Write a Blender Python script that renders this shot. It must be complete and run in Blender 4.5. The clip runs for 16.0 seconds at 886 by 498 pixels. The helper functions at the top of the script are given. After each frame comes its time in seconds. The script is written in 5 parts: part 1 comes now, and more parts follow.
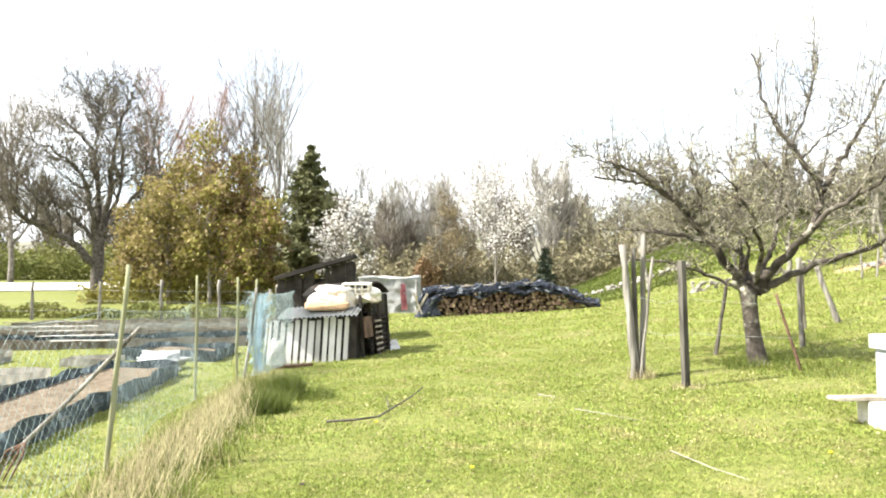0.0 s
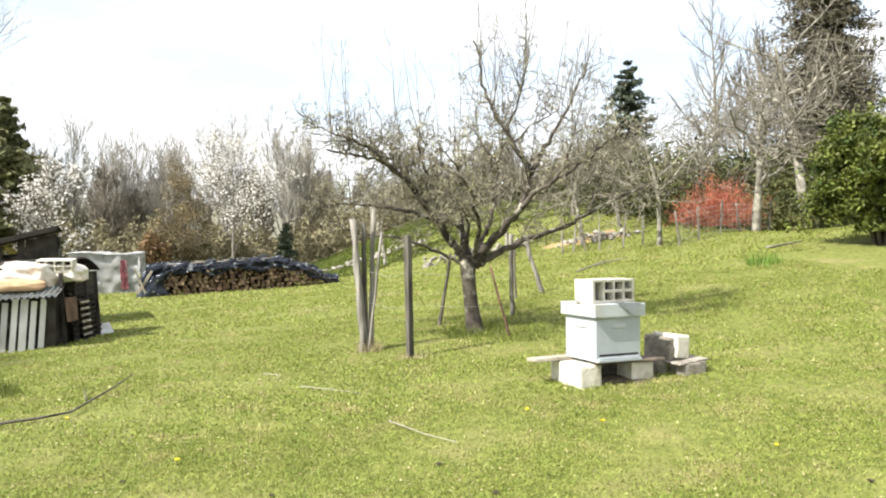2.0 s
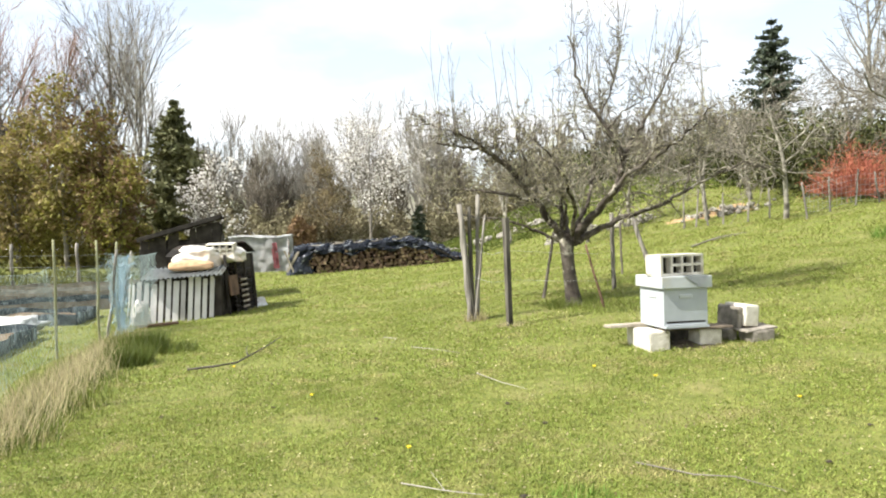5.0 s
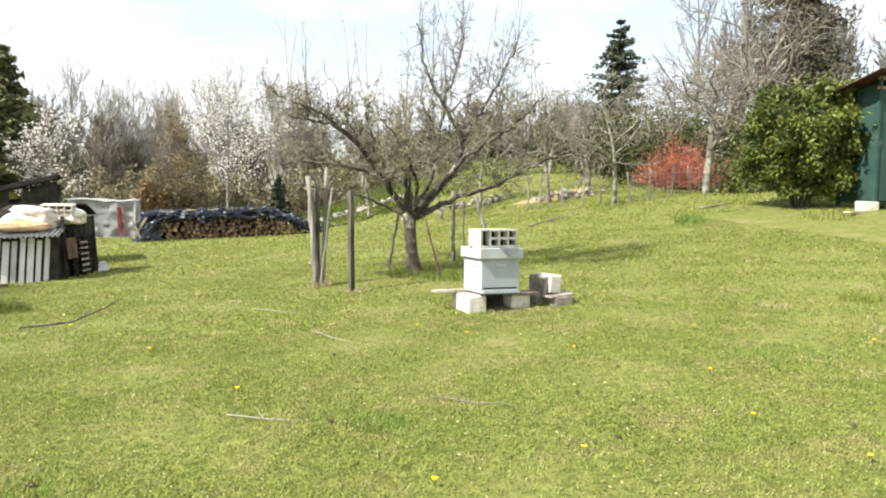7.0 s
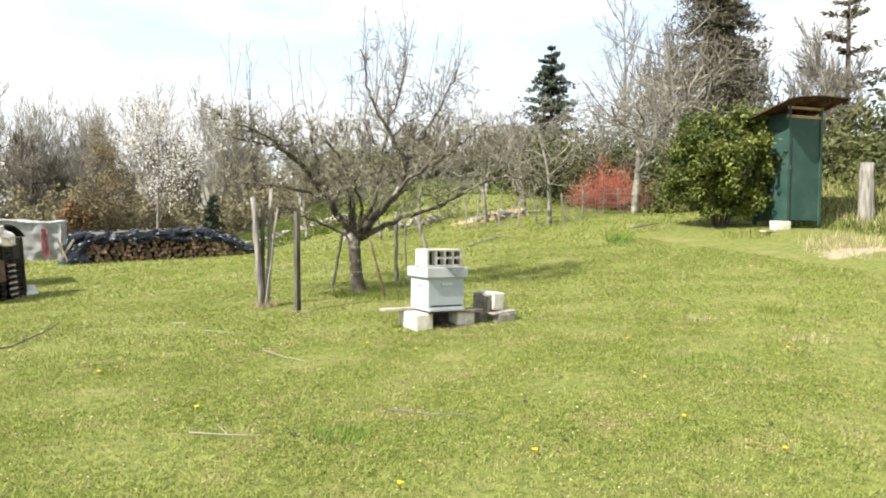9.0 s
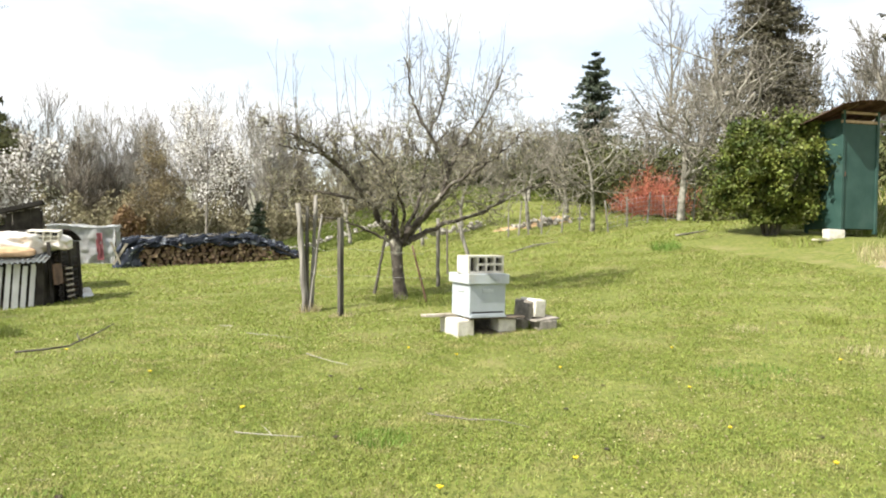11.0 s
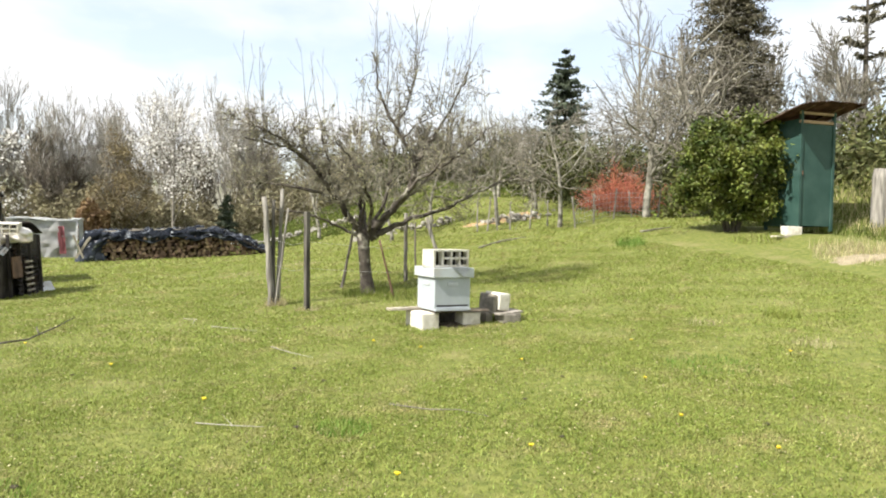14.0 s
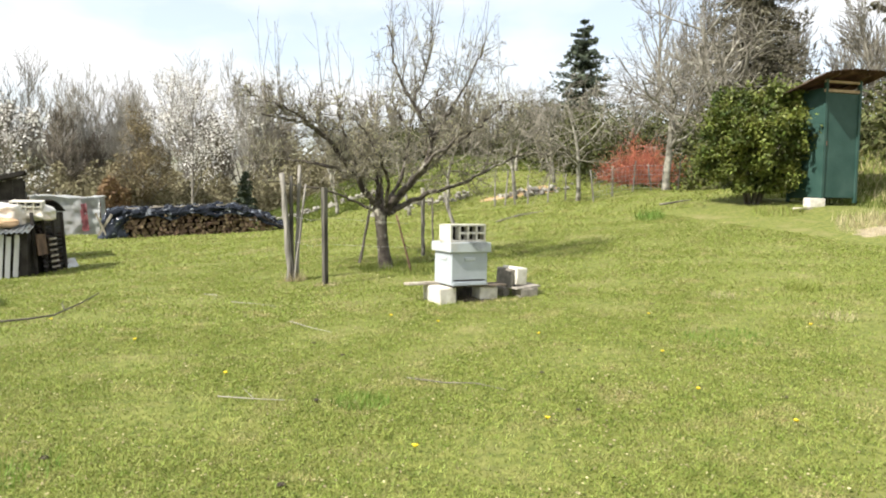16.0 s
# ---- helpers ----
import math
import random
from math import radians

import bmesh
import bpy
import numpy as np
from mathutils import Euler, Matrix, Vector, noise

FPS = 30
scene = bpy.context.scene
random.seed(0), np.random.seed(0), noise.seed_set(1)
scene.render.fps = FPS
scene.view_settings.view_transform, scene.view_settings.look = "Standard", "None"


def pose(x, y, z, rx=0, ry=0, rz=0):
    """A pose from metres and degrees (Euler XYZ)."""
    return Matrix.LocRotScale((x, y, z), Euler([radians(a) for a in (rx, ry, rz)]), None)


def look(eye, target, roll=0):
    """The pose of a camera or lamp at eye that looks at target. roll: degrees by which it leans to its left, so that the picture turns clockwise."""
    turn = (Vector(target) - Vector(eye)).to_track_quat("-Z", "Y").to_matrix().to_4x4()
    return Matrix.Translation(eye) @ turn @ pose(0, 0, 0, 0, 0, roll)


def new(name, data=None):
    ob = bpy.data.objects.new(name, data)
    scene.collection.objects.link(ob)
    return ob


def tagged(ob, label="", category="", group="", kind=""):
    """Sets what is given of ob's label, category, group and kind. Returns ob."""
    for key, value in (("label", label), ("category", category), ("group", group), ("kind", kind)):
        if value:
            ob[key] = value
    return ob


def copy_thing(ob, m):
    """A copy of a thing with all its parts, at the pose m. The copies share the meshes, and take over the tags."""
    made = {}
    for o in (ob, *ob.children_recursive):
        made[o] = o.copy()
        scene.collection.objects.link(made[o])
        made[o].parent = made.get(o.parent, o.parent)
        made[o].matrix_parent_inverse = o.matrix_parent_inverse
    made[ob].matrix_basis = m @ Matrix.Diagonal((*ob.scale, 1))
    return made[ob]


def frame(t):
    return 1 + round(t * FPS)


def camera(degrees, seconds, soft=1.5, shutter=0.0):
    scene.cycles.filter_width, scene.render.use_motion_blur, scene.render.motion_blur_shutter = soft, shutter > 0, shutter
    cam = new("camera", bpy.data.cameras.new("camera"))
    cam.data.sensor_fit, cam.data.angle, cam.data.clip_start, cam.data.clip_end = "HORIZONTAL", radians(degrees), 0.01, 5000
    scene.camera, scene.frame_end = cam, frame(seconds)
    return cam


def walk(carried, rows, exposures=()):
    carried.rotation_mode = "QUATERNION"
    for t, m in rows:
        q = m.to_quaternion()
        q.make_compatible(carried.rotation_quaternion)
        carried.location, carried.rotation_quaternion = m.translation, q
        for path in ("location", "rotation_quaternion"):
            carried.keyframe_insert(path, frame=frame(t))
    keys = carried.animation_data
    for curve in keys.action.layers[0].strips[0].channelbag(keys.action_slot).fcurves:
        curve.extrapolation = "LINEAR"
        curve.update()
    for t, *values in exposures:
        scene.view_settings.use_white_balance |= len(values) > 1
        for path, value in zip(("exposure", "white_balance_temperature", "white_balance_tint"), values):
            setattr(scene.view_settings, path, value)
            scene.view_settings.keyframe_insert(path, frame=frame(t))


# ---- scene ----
cam = camera(67.0, 16.0, soft=2.0)
PATH = [
    (0, (-0.037, -0.649, 1.218), (-0.244, 1.338, 1.315), -0.17),
    (0.5, (-0.045, -0.638, 1.194), (-0.078, 1.359, 1.305), -0.89),
    (1, (-0.037, -0.607, 1.208), (-0.015, 1.389, 1.333), 0.45),
    (1.5, (0.065, -0.494, 1.217), (0.292, 1.493, 1.231), -0.32),
    (2, (0.123, -0.474, 1.198), (0.666, 1.451, 1.221), -0.33),
    (2.5, (0.136, -0.597, 1.202), (0.787, 1.294, 1.185), -1.08),
    (3, (0.218, -0.800, 1.214), (0.588, 1.165, 1.151), -0.70),
    (3.2, (0.216, -0.881, 1.217), (0.531, 1.092, 1.119), -0.33),
    (5.3, (0.414, -1.541, 1.223), (0.558, 0.454, 1.194), -1.51),
    (5.5, (0.467, -1.588, 1.205), (0.789, 0.386, 1.171), -1.04),
    (6, (0.503, -1.781, 1.223), (1.001, 0.154, 1.136), 2.63),
    (6.5, (0.495, -1.952, 1.213), (0.937, -0.002, 1.172), 0.40),
    (7, (0.497, -2.099, 1.185), (1.041, -0.177, 1.072), 0.96),
    (7.5, (0.401, -2.209, 1.184), (1.095, -0.335, 1.099), 1.16),
    (8, (0.314, -2.264, 1.184), (1.076, -0.417, 1.088), -0.44),
    (8.5, (0.303, -2.268, 1.194), (1.067, -0.422, 1.115), 0.46),
    (9, (0.313, -2.292, 1.193), (1.038, -0.429, 1.142), 0.72),
    (9.5, (0.317, -2.302, 1.195), (1.001, -0.424, 1.137), 0.17),
    (10, (0.312, -2.307, 1.202), (0.954, -0.413, 1.153), 0.43),
    (10.2, (0.306, -2.307, 1.193), (0.929, -0.407, 1.158), 0.56),
    (12.3, (0.311, -2.367, 1.184), (0.918, -0.462, 1.153), 1.68),
    (12.5, (0.309, -2.380, 1.181), (0.927, -0.478, 1.156), 2.16),
    (13, (0.306, -2.389, 1.190), (0.939, -0.492, 1.162), 2.34),
    (13.5, (0.321, -2.411, 1.179), (0.970, -0.519, 1.152), 2.52),
    (14, (0.344, -2.396, 1.173), (1.033, -0.519, 1.129), 1.37),
    (14.5, (0.348, -2.397, 1.173), (1.021, -0.515, 1.107), 1.29),
    (15, (0.347, -2.390, 1.168), (0.980, -0.495, 1.079), 1.14),
    (15.5, (0.340, -2.406, 1.176), (0.968, -0.510, 1.071), 1.25),
    (16, (0.352, -2.407, 1.176), (0.991, -0.515, 1.055), 0.93),
]
EXPOSURES = [(0, 1.70), (1.0, 1.45), (1.5, 1.25), (6, 1.10), (10, 1.10), (12.5, 0.97), (16, 0.96)]
walk(cam, [(t, look(eye, target, roll)) for t, eye, target, roll in PATH], EXPOSURES)
# ---------------------------------------------------------------- world and sun
SUN_TO = Vector((-1.0, -0.28, 1.1)).normalized()
sun_data = bpy.data.lights.new("sun", "SUN")
sun_data.energy, sun_data.angle, sun_data.color = 5.0, radians(0.6), (1.0, 0.95, 0.86)
sun = new("sun", sun_data)
sun.matrix_world = look((-20, -6, 22), (-20 - SUN_TO.x, -6 - SUN_TO.y, 22 - SUN_TO.z))

world = bpy.data.worlds.new("sky")
scene.world = world
world.use_nodes = True
wn, wl = world.node_tree.nodes, world.node_tree.links
wn.clear()
w_out, w_bg = wn.new("ShaderNodeOutputWorld"), wn.new("ShaderNodeBackground")
w_sky = wn.new("ShaderNodeTexSky")
w_sky.sky_type, w_sky.sun_disc = "NISHITA", False
w_sky.sun_elevation = math.asin(SUN_TO.z)
w_sky.sun_rotation = math.atan2(SUN_TO.x, SUN_TO.y)
w_sky.air_density, w_sky.dust_density = 1.2, 1.5
w_co, w_map = wn.new("ShaderNodeTexCoord"), wn.new("ShaderNodeMapping")
w_map.inputs["Scale"].default_value = (1.0, 1.0, 2.6)
w_map.inputs["Location"].default_value = (0.35, 0.1, 0.2)
w_map.inputs["Rotation"].default_value = (0, 0, radians(-45))
w_noise, w_ramp, w_mix = wn.new("ShaderNodeTexNoise"), wn.new("ShaderNodeValToRGB"), wn.new("ShaderNodeMix")
w_noise.inputs["Scale"].default_value, w_noise.inputs["Detail"].default_value = 2.1, 7.0
w_noise.inputs["Roughness"].default_value = 0.5
w_ramp.color_ramp.elements[0].position, w_ramp.color_ramp.elements[1].position = 0.37, 0.53
w_ramp.color_ramp.elements[0].color = (0.44, 0.44, 0.44, 1)
w_mix.data_type = "RGBA"
w_mix.inputs["B"].default_value = (12.0, 12.15, 12.4, 1)
wl.new(w_co.outputs["Generated"], w_map.inputs["Vector"])
wl.new(w_map.outputs["Vector"], w_noise.inputs["Vector"])
wl.new(w_noise.outputs["Fac"], w_ramp.inputs["Fac"])
wl.new(w_ramp.outputs["Color"], w_mix.inputs["Factor"])
w_gain = wn.new("ShaderNodeVectorMath")
w_gain.operation = "SCALE"
w_gain.inputs["Scale"].default_value = 2.5
wl.new(w_sky.outputs["Color"], w_gain.inputs[0])
wl.new(w_gain.outputs["Vector"], w_mix.inputs["A"])
wl.new(w_mix.outputs["Result"], w_bg.inputs["Color"])
w_bg.inputs["Strength"].default_value = 0.050
wl.new(w_bg.outputs["Background"], w_out.inputs["Surface"])


# ---------------------------------------------------------------- materials
def mat(name, a, b, scale=6.0, rough=0.85, bump=0.3, bump_scale=40.0, metal=0.0, stain=None, stain_scale=1.3, island=0.0, coord="Object",
        stretch=(1, 1, 1), translucent=0.0, stain_lo=0.52, stain_hi=0.7, obrand=0.0):
    """Two colours mixed by fine noise, a stain at a larger scale, fine relief, and optional variation from piece to piece."""
    m = bpy.data.materials.new(name)
    m.use_nodes = True
    n, l = m.node_tree.nodes, m.node_tree.links
    bsdf = n["Principled BSDF"]
    co, mp = n.new("ShaderNodeTexCoord"), n.new("ShaderNodeMapping")
    mp.inputs["Scale"].default_value = stretch
    l.new(co.outputs[coord], mp.inputs["Vector"])
    tex = n.new("ShaderNodeTexNoise")
    tex.inputs["Scale"].default_value, tex.inputs["Detail"].default_value = scale, 6.0
    l.new(mp.outputs["Vector"], tex.inputs["Vector"])
    ramp = n.new("ShaderNodeValToRGB")
    ramp.color_ramp.elements[0].position, ramp.color_ramp.elements[1].position = 0.34, 0.66
    ramp.color_ramp.elements[0].color, ramp.color_ramp.elements[1].color = (*a, 1), (*b, 1)
    l.new(tex.outputs["Fac"], ramp.inputs["Fac"])
    colour = ramp.outputs["Color"]
    if stain:
        t2, r2, mx = n.new("ShaderNodeTexNoise"), n.new("ShaderNodeValToRGB"), n.new("ShaderNodeMix")
        t2.inputs["Scale"].default_value, t2.inputs["Detail"].default_value = stain_scale, 5.0
        l.new(mp.outputs["Vector"], t2.inputs["Vector"])
        r2.color_ramp.elements[0].position, r2.color_ramp.elements[1].position = stain_lo, stain_hi
        l.new(t2.outputs["Fac"], r2.inputs["Fac"])
        mx.data_type = "RGBA"
        mx.inputs["B"].default_value = (*stain, 1)
        l.new(r2.outputs["Color"], mx.inputs["Factor"])
        l.new(colour, mx.inputs["A"])
        colour = mx.outputs["Result"]
    if island or obrand:
        hsv, mr = n.new("ShaderNodeHueSaturation"), n.new("ShaderNodeMapRange")
        if island:
            src = n.new("ShaderNodeNewGeometry").outputs["Random Per Island"]
        else:
            src = n.new("ShaderNodeObjectInfo").outputs["Random"]
        k = island or obrand
        mr.inputs["To Min"].default_value, mr.inputs["To Max"].default_value = 1 - k, 1 + k
        l.new(src, mr.inputs["Value"])
        l.new(mr.outputs["Result"], hsv.inputs["Value"])
        m2 = n.new("ShaderNodeMapRange")
        m2.inputs["To Min"].default_value, m2.inputs["To Max"].default_value = 0.5 - 0.045 * k, 0.5 + 0.045 * k
        l.new(src, m2.inputs["Value"])
        l.new(m2.outputs["Result"], hsv.inputs["Hue"])
        l.new(colour, hsv.inputs["Color"])
        colour = hsv.outputs["Color"]
    l.new(colour, bsdf.inputs["Base Color"])
    bsdf.inputs["Roughness"].default_value, bsdf.inputs["Metallic"].default_value = rough, metal
    bsdf.inputs["Specular IOR Level"].default_value = 0.3
    if bump:
        t3, bp = n.new("ShaderNodeTexNoise"), n.new("ShaderNodeBump")
        t3.inputs["Scale"].default_value, t3.inputs["Detail"].default_value = bump_scale, 5.0
        l.new(mp.outputs["Vector"], t3.inputs["Vector"])
        bp.inputs["Strength"].default_value, bp.inputs["Distance"].default_value = bump, 0.02
        l.new(t3.outputs["Fac"], bp.inputs["Height"])
        l.new(bp.outputs["Normal"], bsdf.inputs["Normal"])
    if translucent:
        tr, ms = n.new("ShaderNodeBsdfTranslucent"), n.new("ShaderNodeMixShader")
        l.new(colour, tr.inputs["Color"])
        ms.inputs["Fac"].default_value = translucent
        l.new(bsdf.outputs["BSDF"], ms.inputs[1])
        l.new(tr.outputs["BSDF"], ms.inputs[2])
        l.new(ms.outputs["Shader"], n["Material Output"].inputs["Surface"])
    return m


M_ground = mat("meadow", (0.082, 0.104, 0.018), (0.175, 0.188, 0.046), 14, 0.95, 1.0, 45, stain=(0.19, 0.175, 0.068), stain_scale=2.2, stain_lo=0.52, stain_hi=0.76)
M_blade = mat("grass_blade", (0.145, 0.190, 0.028), (0.302, 0.332, 0.082), 12.0, 0.6, 0, island=0.45, translucent=0.35, stain=(0.36, 0.315, 0.14), stain_scale=3.2, stain_lo=0.52, stain_hi=0.70)
M_deepgrass = mat("deep_green_grass", (0.065, 0.09, 0.014), (0.135, 0.165, 0.03), 2.0, 0.6, 0, island=0.35, translucent=0.3)
M_clover = mat("clover_leaf", (0.12, 0.165, 0.028), (0.25, 0.285, 0.07), 4.0, 0.8, 0, island=0.3, translucent=0.25)
M_weed = mat("bright_weed", (0.10, 0.19, 0.03), (0.18, 0.28, 0.05), 3.0, 0.6, 0, island=0.35, translucent=0.35)
M_cypress = mat("cypress_spray", (0.095, 0.105, 0.048), (0.19, 0.19, 0.09), 1.0, 0.8, 0, island=0.3)
M_straw = mat("dry_grass", (0.36, 0.31, 0.17), (0.53, 0.47, 0.29), 3, 0.8, 0, island=0.35, translucent=0.4)
M_yellow = mat("dandelion_yellow", (0.75, 0.55, 0.02), (0.85, 0.65, 0.04), 30, 0.7, 0)
M_soil = mat("soil", (0.19, 0.15, 0.105), (0.33, 0.27, 0.20), 9, 0.95, 1.0, 30)
M_clod = mat("dark_clod", (0.06, 0.048, 0.032), (0.15, 0.12, 0.085), 20, 0.95, 1.0, 50)
M_sand = mat("pale_sandy_soil", (0.22, 0.185, 0.12), (0.33, 0.28, 0.19), 8, 0.95, 0.8, 40)
M_road = mat("pale_track", (0.55, 0.53, 0.50), (0.68, 0.66, 0.62), 2, 0.9, 0.2, 30)
M_barkA = mat("apple_bark", (0.028, 0.022, 0.018), (0.11, 0.095, 0.078), 9, 0.9, 1.0, 34, stain=(0.36, 0.34, 0.28), stain_scale=6.5, stain_lo=0.56, stain_hi=0.68)
M_twigA = mat("apple_twig", (0.075, 0.064, 0.05), (0.215, 0.192, 0.15), 9, 0.9, 0.2, 40, island=0.35, stain=(0.42, 0.41, 0.31), stain_scale=7.0)
M_bud = mat("young_leaf", (0.30, 0.29, 0.15), (0.48, 0.46, 0.28), 9, 0.6, 0, island=0.25, translucent=0.3)
M_barkD = mat("dark_bark", (0.05, 0.043, 0.036), (0.13, 0.115, 0.10), 5, 0.95, 0.9, 18)
M_barkG = mat("grey_bark", (0.11, 0.10, 0.085), (0.24, 0.22, 0.195), 4, 0.95, 0.6, 20, island=0.2)
M_barkL = mat("lichen_bark", (0.09, 0.082, 0.064), (0.34, 0.325, 0.275), 6, 0.95, 0.8, 22, island=0.2)
M_twigB = mat("brown_twig", (0.10, 0.086, 0.066), (0.20, 0.175, 0.138), 1.0, 0.9, 0, island=0.3)
M_twigO = mat("orchard_twig", (0.12, 0.108, 0.086), (0.27, 0.25, 0.21), 2.0, 0.9, 0, island=0.35)
M_twigP = mat("pale_twig", (0.22, 0.205, 0.175), (0.40, 0.38, 0.335), 1.0, 0.9, 0, island=0.25)
M_twigR = mat("rosy_twig", (0.22, 0.13, 0.10), (0.34, 0.22, 0.17), 1.0, 0.9, 0, island=0.3)
M_scrub = mat("scrub", (0.14, 0.126, 0.075), (0.25, 0.225, 0.14), 0.5, 0.95, 0, island=0.35, translucent=0.15)
M_scrubg = mat("green_scrub", (0.11, 0.125, 0.035), (0.19, 0.195, 0.06), 0.5, 0.95, 0, island=0.35, translucent=0.2)
M_hazel = mat("hazel_bud", (0.14, 0.112, 0.062), (0.24, 0.195, 0.115), 0.8, 0.9, 0, island=0.3, translucent=0.15)
M_ochre = mat("ochre_leaf", (0.22, 0.17, 0.075), (0.345, 0.275, 0.135), 0.6, 0.8, 0, island=0.3, translucent=0.3)
M_olive = mat("olive_leaf", (0.145, 0.135, 0.035), (0.26, 0.23, 0.06), 0.6, 0.8, 0, island=0.35, translucent=0.3)
M_brownleaf = mat("brown_leaf", (0.14, 0.09, 0.048), (0.235, 0.155, 0.085), 0.6, 0.85, 0, island=0.3, translucent=0.2)
M_gorse = mat("yellow_leaf", (0.34, 0.27, 0.03), (0.44, 0.33, 0.04), 1, 0.8, 0, island=0.25, translucent=0.25)
M_needle = mat("fir_needle", (0.040, 0.055, 0.040), (0.095, 0.115, 0.075), 1.5, 0.8, 0, island=0.3)
M_needleB = mat("spruce_needle", (0.060, 0.056, 0.036), (0.125, 0.112, 0.074), 1.0, 0.8, 0, island=0.3)
M_blossom = mat("blossom", (0.62, 0.60, 0.57), (0.82, 0.80, 0.78), 3, 0.7, 0, island=0.15, translucent=0.3)
M_laurel = mat("laurel_leaf", (0.034, 0.054, 0.011), (0.16, 0.18, 0.036), 2.2, 0.55, 0, island=0.5, translucent=0.15)
M_darkshrub = mat("dark_shrub_leaf", (0.032, 0.042, 0.014), (0.105, 0.108, 0.036), 1.2, 0.8, 0, island=0.45, translucent=0.1)
M_red = mat("red_shoot", (0.30, 0.085, 0.055), (0.46, 0.165, 0.11), 1.5, 0.7, 0, island=0.3, translucent=0.2)
M_far = mat("far_wood", (0.12, 0.12, 0.09), (0.20, 0.19, 0.15), 0.05, 1.0, 0, stain=(0.12, 0.14, 0.07), stain_scale=0.03)
M_white = mat("whitewashed_board", (0.56, 0.55, 0.55), (0.80, 0.79, 0.78), 5, 0.85, 0.4, 30, stretch=(1, 1, 0.25), stain=(0.40, 0.38, 0.36), stain_scale=2.5, obrand=0.12)
M_black = mat("near_black_board", (0.020, 0.017, 0.015), (0.055, 0.048, 0.042), 6, 0.85, 0.6, 20, stain=(0.06, 0.05, 0.042), stain_scale=1.6)
M_rustsheet = mat("rusty_sheet", (0.028, 0.026, 0.024), (0.075, 0.066, 0.06), 3, 0.7, 0.3, 30, stain=(0.11, 0.055, 0.032), stain_scale=3.0, metal=0.2)
M_zinc = mat("zinc_sheet", (0.36, 0.39, 0.41), (0.58, 0.61, 0.62), 3, 0.45, 0.2, 20, metal=0.4, stain=(0.3, 0.28, 0.25), stain_scale=3)
M_sack = mat("pale_sack", (0.56, 0.54, 0.50), (0.74, 0.72, 0.68), 5, 0.7, 0.4, 25, stain=(0.55, 0.48, 0.38), stain_scale=3.5)
M_tan = mat("tan_sack", (0.40, 0.26, 0.15), (0.55, 0.38, 0.23), 9, 0.85, 0.5, 60)
M_blockpale = mat("pale_block", (0.55, 0.52, 0.45), (0.74, 0.71, 0.63), 10, 0.95, 0.9, 60, stain=(0.42, 0.39, 0.30), stain_scale=6)
M_blockdark = mat("weathered_block", (0.17, 0.155, 0.13), (0.33, 0.30, 0.26), 14, 0.95, 0.9, 60)
M_hive = mat("pale_grey_paint", (0.34, 0.37, 0.40), (0.40, 0.435, 0.465), 6, 0.55, 0.12, 60, stain=(0.36, 0.40, 0.41), stain_scale=5)
M_hiveroof = mat("hive_roof_metal", (0.40, 0.43, 0.455), (0.48, 0.515, 0.54), 5, 0.5, 0.1, 30, stain=(0.46, 0.46, 0.44), stain_scale=8, metal=0.1)
# near-black colour standing in for shade inside cells and slot
M_gapshade = mat("opening_shade", (0.012, 0.010, 0.009), (0.03, 0.026, 0.022), 20, 0.9, 0)
M_plank = mat("weathered_plank", (0.22, 0.19, 0.15), (0.40, 0.36, 0.30), 7, 0.9, 0.6, 40, stretch=(1, 1, 0.3), obrand=0.25)
M_post = mat("grey_post", (0.12, 0.11, 0.095), (0.34, 0.32, 0.285), 16, 0.95, 1.0, 40, stretch=(1, 1, 0.10), stain=(0.06, 0.054, 0.046), stain_scale=9, stain_lo=0.54, stain_hi=0.64)
M_plankdark = mat("dark_plank", (0.06, 0.048, 0.036), (0.16, 0.13, 0.10), 7, 0.9, 0.6, 40)
# cracked wood, with extra dark blotches for the post's shaded side
M_postsplit = mat("split_post", (0.05, 0.045, 0.038), (0.22, 0.205, 0.175), 14, 0.95, 1.0, 26, stretch=(1, 1, 0.12), stain=(0.03, 0.027, 0.023), stain_scale=6, stain_lo=0.42, stain_hi=0.6)
# block colour taken near black to carry the shade under the hive
M_shadeblock = mat("shade_dark_block", (0.05, 0.046, 0.04), (0.12, 0.11, 0.09), 14, 0.95, 0.9, 60)
M_postdark = mat("dark_post", (0.07, 0.06, 0.05), (0.20, 0.18, 0.15), 8, 0.95, 0.8, 30, stretch=(1, 1, 0.2))
M_postg = mat("greenish_post", (0.17, 0.18, 0.10), (0.31, 0.31, 0.19), 8, 0.9, 0.5, 30, stretch=(1, 1, 0.2))
M_rust = mat("rusty_iron", (0.075, 0.045, 0.03), (0.16, 0.095, 0.065), 20, 0.85, 0.4, 60)
M_net = mat("blue_net", (0.24, 0.33, 0.33), (0.38, 0.47, 0.46), 5, 0.6, 0)
M_netblue = mat("bright_blue_net", (0.20, 0.32, 0.41), (0.32, 0.46, 0.55), 5, 0.6, 0)
M_wire = mat("galvanised_wire", (0.30, 0.31, 0.31), (0.46, 0.47, 0.46), 9, 0.6, 0, metal=0.4)
# the pale second colour paints glints onto the black plastic
M_tarp = mat("black_tarp_glints", (0.014, 0.018, 0.028), (0.04, 0.048, 0.066), 5, 0.22, 0.6, 12, stain=(0.33, 0.36, 0.40), stain_scale=4.2, stain_lo=0.58, stain_hi=0.66)
